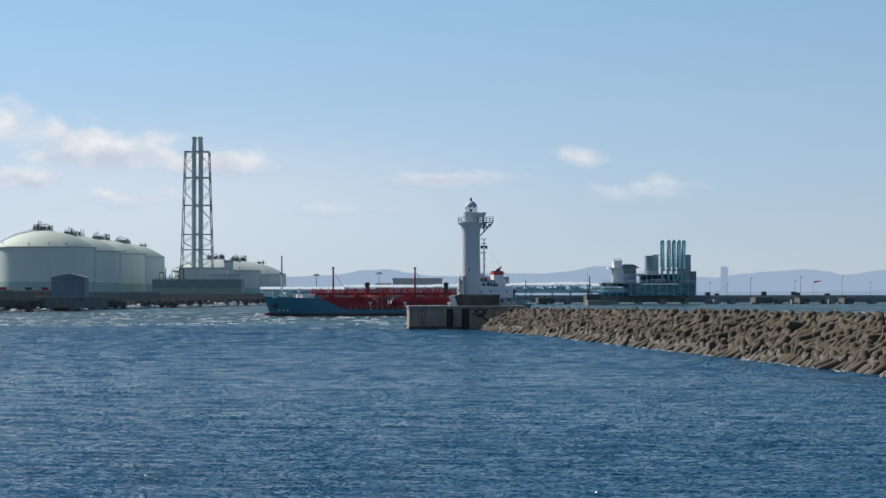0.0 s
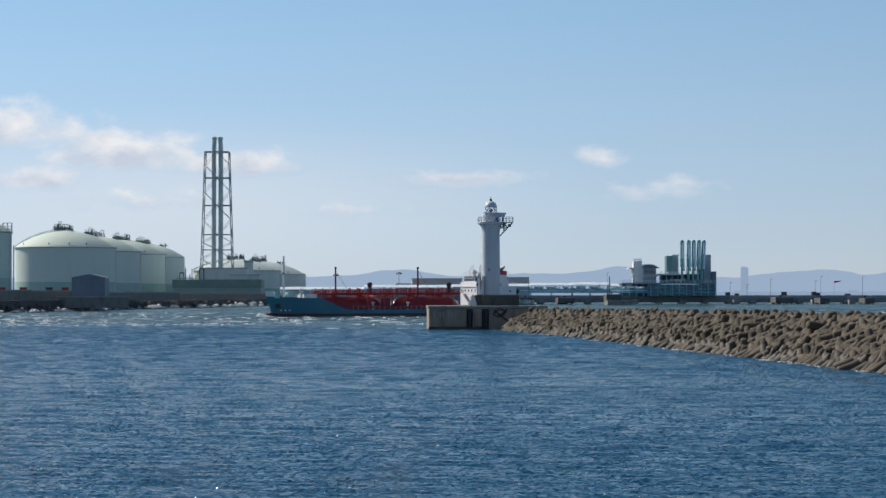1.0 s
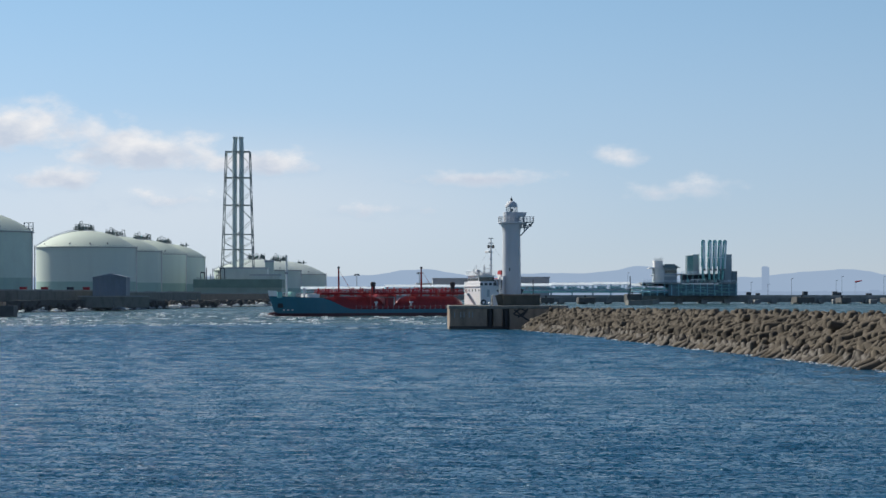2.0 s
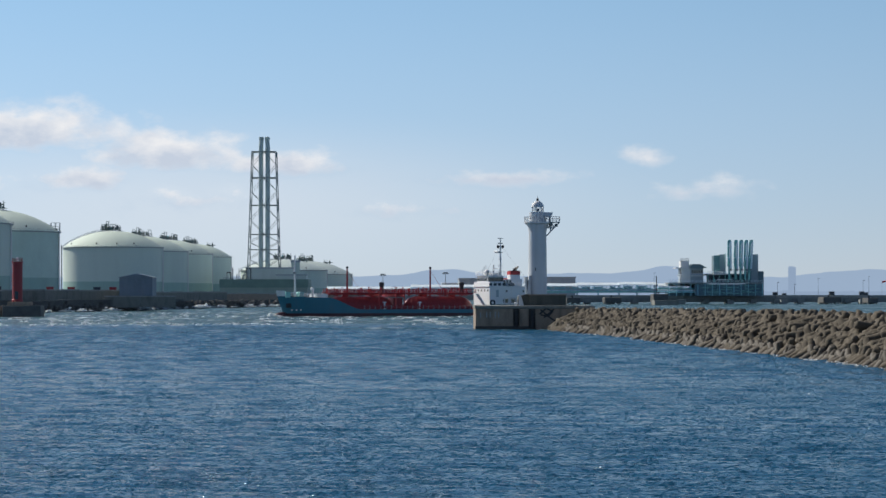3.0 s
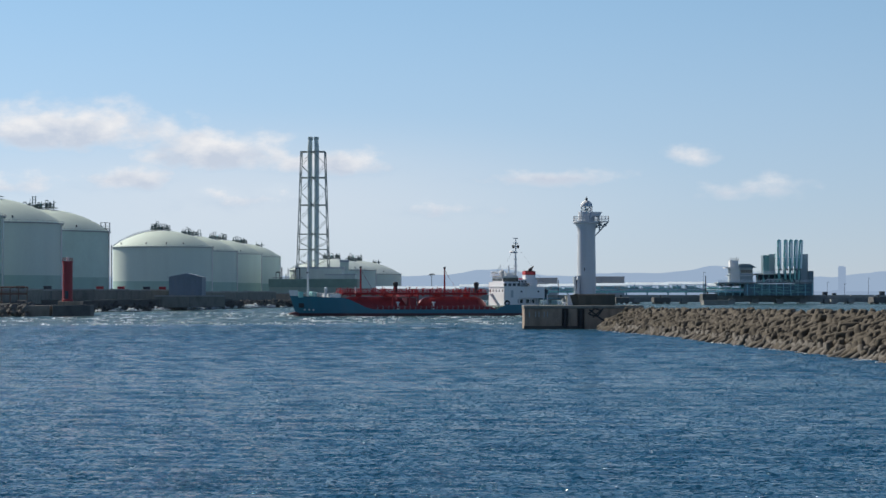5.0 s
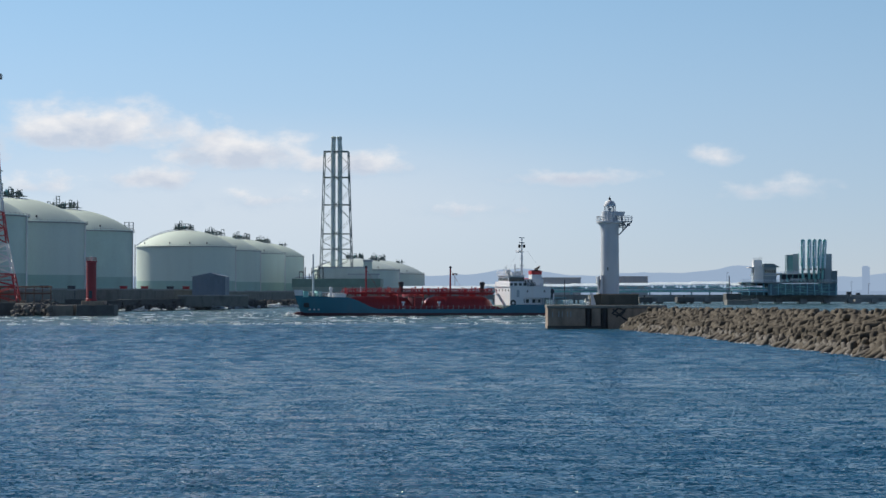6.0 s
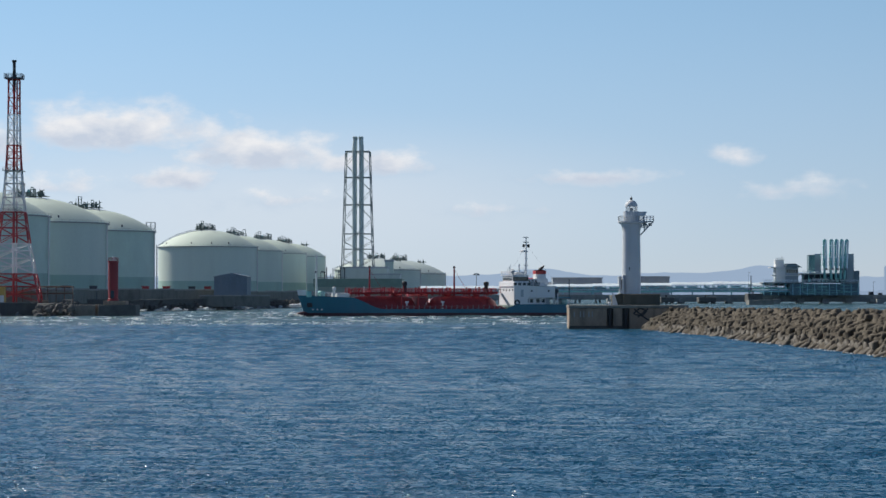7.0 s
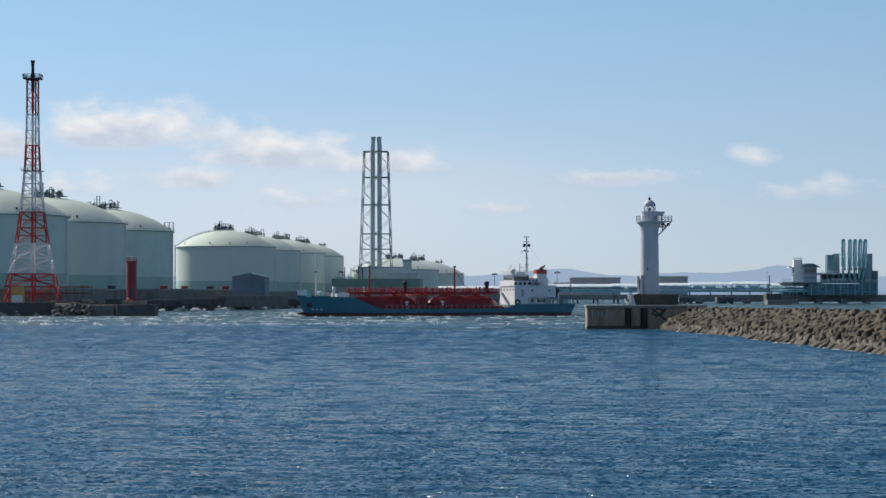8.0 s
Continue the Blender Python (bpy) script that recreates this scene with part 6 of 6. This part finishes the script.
            bmesh.ops.translate(bm, verts=bm.verts[:], vec=(s0 + r + (l - 2 * r) * i / max(1, n - 1), 0, zc))
            part("stiffener_ring", bm, TANK_RED, t)
        return t
    cargo_tank(4.37, 22.6, 3.5, 1.75)
    cargo_tank(-16.77, 2.33, 3.7, 1.6)
    # catwalk along the tank tops with pipes and many small fittings
    cz = 6.11
    cat = part("catwalk", box(B(), -16.48, 22.49, -1.6, -0.4, cz, cz + 0.15), DEEP_RED, ship, "dark red raised catwalk")
    part("catwalk_rail", railing(B(), [(-16.48, -0.4, cz), (22.49, -0.4, cz)], 1.0, 0.07, 1.1), RED, cat)
    part("catwalk_rail", railing(B(), [(-16.48, 3.0, cz - 0.3), (22.0, 3.0, cz - 0.3)], 1.1, 0.06, 1.3), DEEP_RED, cat)
    for k in range(4):
        part("deck_pipe", rod(B(), (-15.88, 0.4 + 0.7 * k, cz - 0.3 + 0.2 * (k % 2)), (22.06, 0.4 + 0.7 * k, cz - 0.3 + 0.2 * (k % 2)), 0.17, n=8), (RED, DEEP_RED, RED, DEEP_RED)[k], cat)
    rng = random.Random(31)
    for k in range(60):
        s = rng.uniform(-15.88, 21.63)
        y = rng.uniform(-1.8, 2.8)
        h = rng.uniform(0.5, 1.5)
        bm = rod(B(), (s, y, cz - 0.8), (s, y, cz + h), 0.13)
        if k % 3 == 0:
            lathe(bm, [(0.12, 0), (0.4, 0.05), (0.4, 0.15), (0.12, 0.2)], 10, (s, y, cz + h - 0.1))
        part("valve", bm, (RED, DEEP_RED, SHIP_WHITE, RED)[k % 4] if k % 11 == 0 else (RED, DEEP_RED)[k % 2], cat)
    # manifold frame between the tanks
    for s in (3.35, 5.53, 9.87):
        bm = rod(B(), (s, -5, cz - 0.6), (s, 5.2, cz - 0.6), 0.2)
        rod(bm, (s, 5.0, cz - 0.6), (s, 5.0, main), 0.16)
        part("manifold_pipe", bm, RED, ship)
    part("cargo_pump_house", box(B(), 2.2, 4.6, -3.4, 0.6, main, 4.9, 0.1), DEEP_RED, ship, "dark red pump house between the tanks")
    part("fire_monitor_platform", box(B(), 3.35, 6.25, -3, 4.6, 5.07, 5.07 + 0.2), DEEP_RED, ship)
    for p in (16.49, -5.34):
        top = 12.26
        post = part("derrick_post", rod(B(), (p, 0, main), (p, 0, top), 0.3, 0.2, 8), DEEP_RED, ship, "dark red derrick post")
        part("derrick_cap", lathe(B(), [(0.32, 0), (0.32, 0.4), (0.1, 0.5)], 10, (p, 0, top - 0.1)), BLACK, post)
        part("derrick_stay", rod(B(), (p, 0, top - 0.5), (p - 3.0, 2.0, cz), 0.04), DEEP_RED, post)
    for p in (7.7, -13.51):
        part("vent_mast", lathe(B(), [(0.5, 0), (0.5, 2.2), (0.65, 2.3), (0.65, 3.0), (0.4, 3.2)], 12, (p, 0.6, 5.62)), BLACK, ship, "black vent riser", smooth=True)
    for p in (8.57, -0.65):
        bm = rod(B(), (p, 5.2, main), (p, 5.2, 3.96), 0.2, n=8)
        box(bm, p - 0.4, p + 0.4, 4.9, 5.5, 3.96 - 0.3, 3.96)
        part("davit_post", bm, SHIP_WHITE, ship, "white davit post")
    for k in range(22):
        s = -15.37 + k * (13.8 - -15.37) / 21
        part("bulwark_stay", box(B(), s - 0.05, s + 0.05, half - 0.5, half - 0.01, main, main + 0.85), STEEL, ship)
    bm = B()
    rod(bm, (-16.48, 4.0, cz - 0.2), (-18.41, 4.4, main + 0.8), 0.18)
    rod(bm, (-16.48, 3.0, cz - 0.2), (-18.41, 3.4, main + 0.8), 0.18)
    for k in range(6):
        f = k / 5
        rod(bm, (-16.48 + (-18.41 - -16.48) * f, 3.0, cz - 0.2 + (main + 1.0 - cz) * f), (-16.48 + (-18.41 - -16.48) * f, 4.2, cz - 0.2 + (main + 1.0 - cz) * f), 0.1)
    # Sunlight on the stair is put in as white paint.
    part("catwalk_stair", bm, SHIP_WHITE, ship, "sloping stair painted white for its sunlit look")

    # bridge superstructure
    f0, b0 = -19.15, -29.93
    z1, z2, z3 = 4.85, 7.66, 8.71
    w = half - 0.15
    house = part("deckhouse", box(B(), b0 + 2.0, f0, -w + 0.5, w - 0.9, poop - 1.2, z1), SHIP_WHITE, ship, "white lower deckhouse")
    for a, b in ((924, 930), (931.5, 937), (938.5, 945), (951, 957), (959, 966)):
        s1, s0 = -20.78 + (920 - a) * 0.146, -20.78 + (920 - b) * 0.146
        win = part("window", box(B(), s0, s1, w - 0.92, w - 0.86, 3.65, 4.56), GLASS, house)
        part("window_rim", box(B(), s0 - 0.06, s1 + 0.06, w - 0.9, w - 0.83, 3.65 - 0.1, 3.65), SHIP_WHITE, win)
    for k in range(5):
        s = b0 + 0.3 + k * (f0 - b0 - 4.4) / 4
        part("deck_pillar", rod(B(), (s, w - 0.12, poop), (s, w - 0.12, z1), 0.09), SHIP_WHITE, ship)
    part("deck_shelter_back", box(B(), b0 + 0.3, b0 + 1.9, -2.5, 2.5, poop, z1), GREY_CLAD, ship)
    part("upper_house", box(B(), b0, f0, -w, w, z1, z2, 0.06), SHIP_WHITE, ship, "white accommodation tier")
    part("boat_deck", box(B(), b0 - 0.4, f0 + 0.3, -w - 0.1, w + 0.1, z2, z2 + 0.12), SHIP_WHITE, ship)
    up = part("front_house", box(B(), f0 - 3.6, f0 + 0.05, -w - 0.04, w + 0.04, poop - 1.2, z3, 0.06), SHIP_WHITE, ship, "tall white front bulkhead")
    for k in range(5):
        y = -4.4 + 2.2 * k
        part("porthole", box(B(), f0 + 0.03, f0 + 0.09, y - 0.28, y + 0.28, 6.46, 7.02, 0.01), GLASS, up)
    part("side_door", box(B(), f0 - 2.4, f0 - 1.7, w, w + 0.08, z1 + 0.2, z1 + 2.0), GREY_CLAD, up)
    for k in range(5):
        part("porthole", box(B(), b0 + 1.5 + k * 1.5, b0 + 1.9 + k * 1.5, w - 0.02, w + 0.05, 6.32, 6.75), GLASS, up) if k in (0, 3) else None
    bridge = part("wheelhouse", box(B(), -23.48, -19.3, -3.6, 3.9, z3, 10.33, 0.08), SHIP_WHITE, ship, "white wheelhouse with dark windows")
    for k in range(7):
        y = -3.3 + k * 1.0
        part("bridge_window", box(B(), -19.3 - 0.02, -19.3 + 0.05, y, y + 0.8, 9.13, 9.84), GLASS, bridge)
    for k in range(3):
        s = -23.18 + 0.3 + k * 1.25
        part("bridge_window", box(B(), s, s + 0.9, 3.88, 3.95, 9.13, 9.84), GLASS, bridge)
    part("window_band", box(B(), -23.4, -19.38, 3.905, 3.93, 8.99, 9.98), BLACK, bridge, "dark window band")
    for k in range(4):
        s = -25.12 + k * 0.5
        part("locker", box(B(), s - 0.2, s + 0.2, 2.2, 3.4, z2, z2 + 0.9 + 0.4 * (k % 2), 0.04), (SHIP_WHITE, GREY_CLAD)[k % 2], ship)
    for k, (s, y, h) in enumerate(((-20.19, -1.0, 2.2), (-21.54, 2.5, 1.6), (-23.03, -2.0, 2.6), (-22.73, 3.0, 1.2), (-19.23, 0.5, 1.5))):
        part("roof_aerial", rod(B(), (s, y, 10.47), (s, y, 10.47 + h), 0.07), STEEL, bridge)
    part("chart_house", box(B(), -23.03, -20.79, -1.8, 2.2, 10.47, 11.24, 0.06), SHIP_WHITE, bridge)
    part("bridge_roof", box(B(), -23.78, -19, -3.9, 4.2, 10.33, 10.47), SHIP_WHITE, bridge)
    part("bridge_wing", box(B(), -21.24, -19.15, -w, w, z3 - 0.02, z3 + 0.14), SHIP_WHITE, bridge)
    part("roof_rail", railing(B(), [(-23.78, 4.0, 10.47), (-19, 4.0, 10.47), (-19, -3.7, 10.47)], 1.0, 0.045, 1.0), SHIP_WHITE, bridge)
    part("boat_deck_rail", railing(B(), [(b0, w, z2 + 0.12), (f0 - 3.7, w, z2 + 0.12)], 1.0, 0.045, 1.3), SHIP_WHITE, ship)
    aft = part("aft_house", box(B(), b0 + 1.0, -23.48, -3.0, 3.0, z2, z2 + 1.9, 0.06), SHIP_WHITE, ship)
    for k in range(4):
        s = -26.17 + 0.2 + k * 0.85
        part("window", box(B(), s, s + 0.5, 2.98, 3.06, z2 + 0.7, z2 + 1.6), GLASS, aft)
    # Dark plates on the side stand for shaded openings under the bridge.
    for k in range(4):
        s = -23.48 + 0.1 + k * 1.2
        part("bridge_opening", box(B(), s, s + 0.8, w - 0.02, w + 0.06, z2 + 0.25, z3 - 0.15), DARK, ship)
    # masts
    mx = -24.23
    mast = part("main_mast", rod(B(), (mx, 0, z2), (mx, 0, 19.7), 0.34, 0.16, 10), SHIP_WHITE, ship, "white main mast with crosstrees")
    for py, l in ((419, 1.05), (427.5, 1.05), (433, 0.8), (444, 0.9), (456, 0.6), (468, 0.8)):
        z = 12.94 + (468 - py) * 0.1416
        part("crosstree", rod(B(), (mx - l * 0.85, -l * 0.6, z), (mx + l * 0.85, l * 0.6, z), 0.11), STEEL, mast)
    part("radar_arm", box(B(), mx, mx + 1.5, -0.4, 0.4, 16.18, 16.36), SHIP_WHITE, mast)
    part("radar_scanner", box(B(), mx + 0.7, mx + 1.2, -1.3, 1.3, 16.39, 16.67, 0.05), SHIP_WHITE, mast)
    for p in (-0.75, 0.75):
        part("day_signal", lathe(B(), [(0, 0), (0.3, 0.15), (0.34, 0.5), (0.3, 0.8), (0, 0.95)], 12, (mx + p, 0.4 * p, 17.31)), BLACK, mast, smooth=True)
    part("top_aerial", rod(B(), (mx, 0, 19.7), (mx, 0, 19.98), 0.04), DARK, mast)
    bm = rod(B(), (-22.13, 0.8, 10.47), (-22.13, 0.8, 13.21), 0.13)
    rod(bm, (-22.13, 0.8, 12.23), (mx, 0, 12.23), 0.08)
    part("signal_post", bm, SHIP_WHITE, bridge)
    part("radome", lathe(B(), [(0.35, 0), (0.7, 0.4), (0.75, 0.9), (0.5, 1.4), (0, 1.6)], 16, (-20.64, 0, 10.47)), SHIP_WHITE, bridge, "white satellite dome", smooth=True)
    part("whip_aerial", rod(B(), (-18.93, 3.4, 10.47), (-18.93, 3.4, 13.06), 0.06), SHIP_WHITE, bridge)
    part("search_light", lathe(B(), [(0.15, 0), (0.15, 0.5), (0.4, 0.6), (0.4, 1.1), (0, 1.2)], 10, (-19.6, 2.8, 10.47)), STEEL, bridge)
    # funnel
    fx0, fx1 = -29.17, -26.47
    fu = part("funnel", box(B(), fx0, fx1, -1.1, 1.1, z2, 10.7, 0.1), SHIP_WHITE, ship, "white funnel with a red top band")
    part("funnel_band", box(B(), fx0 - 0.04, fx1 + 0.04, -1.16, 1.16, 10.7, 11.61, 0.1), RED, fu, "red top band")
    part("funnel_cap", box(B(), fx0 + 0.15, fx1 - 0.15, -0.8, 0.8, 11.6, 11.78, 0.08), BLACK, fu)
    for k, (dx, ln) in enumerate(((-0.3, 1.1), (0.2, 0.8), (0.6, 0.5))):
        cxx = (fx0 + fx1) / 2 + dx
        part("exhaust_pipe", rod(B(), (cxx, 0.3 * k, 11.4), (cxx - 0.9 + 0.2 * k, 0.3 * k, 11.4 + ln + 0.4), 0.2, n=8), BLACK, fu, "black exhaust pipe")
    # lifeboat, rafts, aft fittings
    bm = lathe(B(), [(0, 0), (0.5, 0.3), (0.8, 1.0), (0.85, 2.0), (0.8, 3.0), (0.5, 3.8), (0, 4.1)], 14)
    bmesh.ops.rotate(bm, verts=bm.verts[:], cent=(0, 0, 0), matrix=Matrix.Rotation(radians(90), 3, "Y"))
    bmesh.ops.translate(bm, verts=bm.verts[:], vec=(-29.62, -4.2, z2 + 1.3))
    part("lifeboat", bm, ORANGE_RED, ship, smooth=True)
    part("life_raft", rod(B(), (-26.32, 4.0, z2 + 0.6), (-24.82, 4.0, z2 + 0.6), 0.42, n=12), DARK, ship)
    ring = part("tyre_fender", lathe(B(), [(0.35, 0), (0.75, 0.0), (0.75, 0.35), (0.35, 0.35)], 18, cap=False), BLACK, ship)
    ring.matrix_basis = pose(-19.9, w + 0.1, 3.65, 90, 0, 0)
    for k, p in enumerate((-27.69, -30.9)):
        part("poop_post", rod(B(), (p, 4.8, poop), (p, 4.8, z1 + 1.0 if k else z2), 0.16), SHIP_WHITE, ship)
    part("poop_awning", box(B(), -34.45, b0, -w + 0.8, w - 0.6, z1 - 0.1, z1 + 0.1), HULL, ship)
    for p in (-31.43, -30.38):
        part("aft_ventilator", lathe(B(), [(0.4, 0), (0.4, 1.0), (0.75, 1.3), (0.75, 1.9), (0.3, 2.2)], 12, (p, 2.0, z1 + 0.1)), DARK, ship, smooth=True)
    part("ensign_staff", rod(B(), (-35.81, 0, poop), (-35.81, 0, 9.44), 0.1), DARK, ship)
    part("mooring_winch", box(B(), -34.9, -33.24, -1.5, 1.5, poop, poop + 1.2, 0.15), TEAL, ship)
    bm = B()
    for side in (1,):
        rod(bm, (mx, 0, 18.29), (-31.13, 2.0, z2 + 1.2), 0.012, n=4)
        rod(bm, (mx, 0, 18.29), (-19.6, 1.0, 10.54), 0.012, n=4)
    part("stays", bm, DARK, mast)
    # white water at the stem and along the side
    bm = B()
    rng = random.Random(2)
    for k in range(22):
        f = k / 21
        s = 36.2 - 4.0 * f
        for side in (1, -1):
            spray(bm, Vector((s, side * (breadth(s, 0) * 0.9 + 0.3 + 1.0 * f), 0.05)), Vector((0.9, side * -0.4, 0)), 0.8, (0.52 if side > 0 else 0.1) * (1.15 - f), rng)
    for k in range(34):
        s = rng.uniform(-38, 30)
        spray(bm, Vector((s, breadth(s, 0) + rng.uniform(0.3, 2.5), 0.0)), Vector((1, 0, 0)), rng.uniform(0.5, 2.5), rng.uniform(0.08, 0.2), rng)
    tagged(part("bow_wave", bm, FOAM, ship, "white bow wave"), kind="stuff")
    return ship


tanker = build_tanker()


def motions():
    """The tanker steams past, the clouds drift, the sea rolls slowly on."""
    fwd = Vector((math.cos(radians(200)), math.sin(radians(200)), 0))
    end = Vector((-23.6, 589, 0))
    rows = []
    for k in range(17):
        t = k * 0.5
        p = end - fwd * 4.585 * (8.0 - t)
        rows.append((t, pose(p.x, p.y, -0.30 + 0.05 * math.sin(0.9 * t), 0.25 * math.sin(0.8 * t), 0.12 * math.sin(0.7 * t + 1), 200)))
    walk(tanker, rows)
    walk(clouds, [(0.0, pose(16, 0, 0)), (4.0, pose(8, 0, 0)), (8.0, pose(0, 0, 0))])
    walk(sea, [(0.0, pose(0, 0, 0)), (4.0, pose(-1.6, -2.4, 0)), (8.0, pose(-3.2, -4.8, 0))])
    walk(whitecaps, [(0.0, pose(0, 0, 0)), (4.0, pose(-2.4, -3.0, 0)), (8.0, pose(-4.8, -6.0, 0))])


motions()
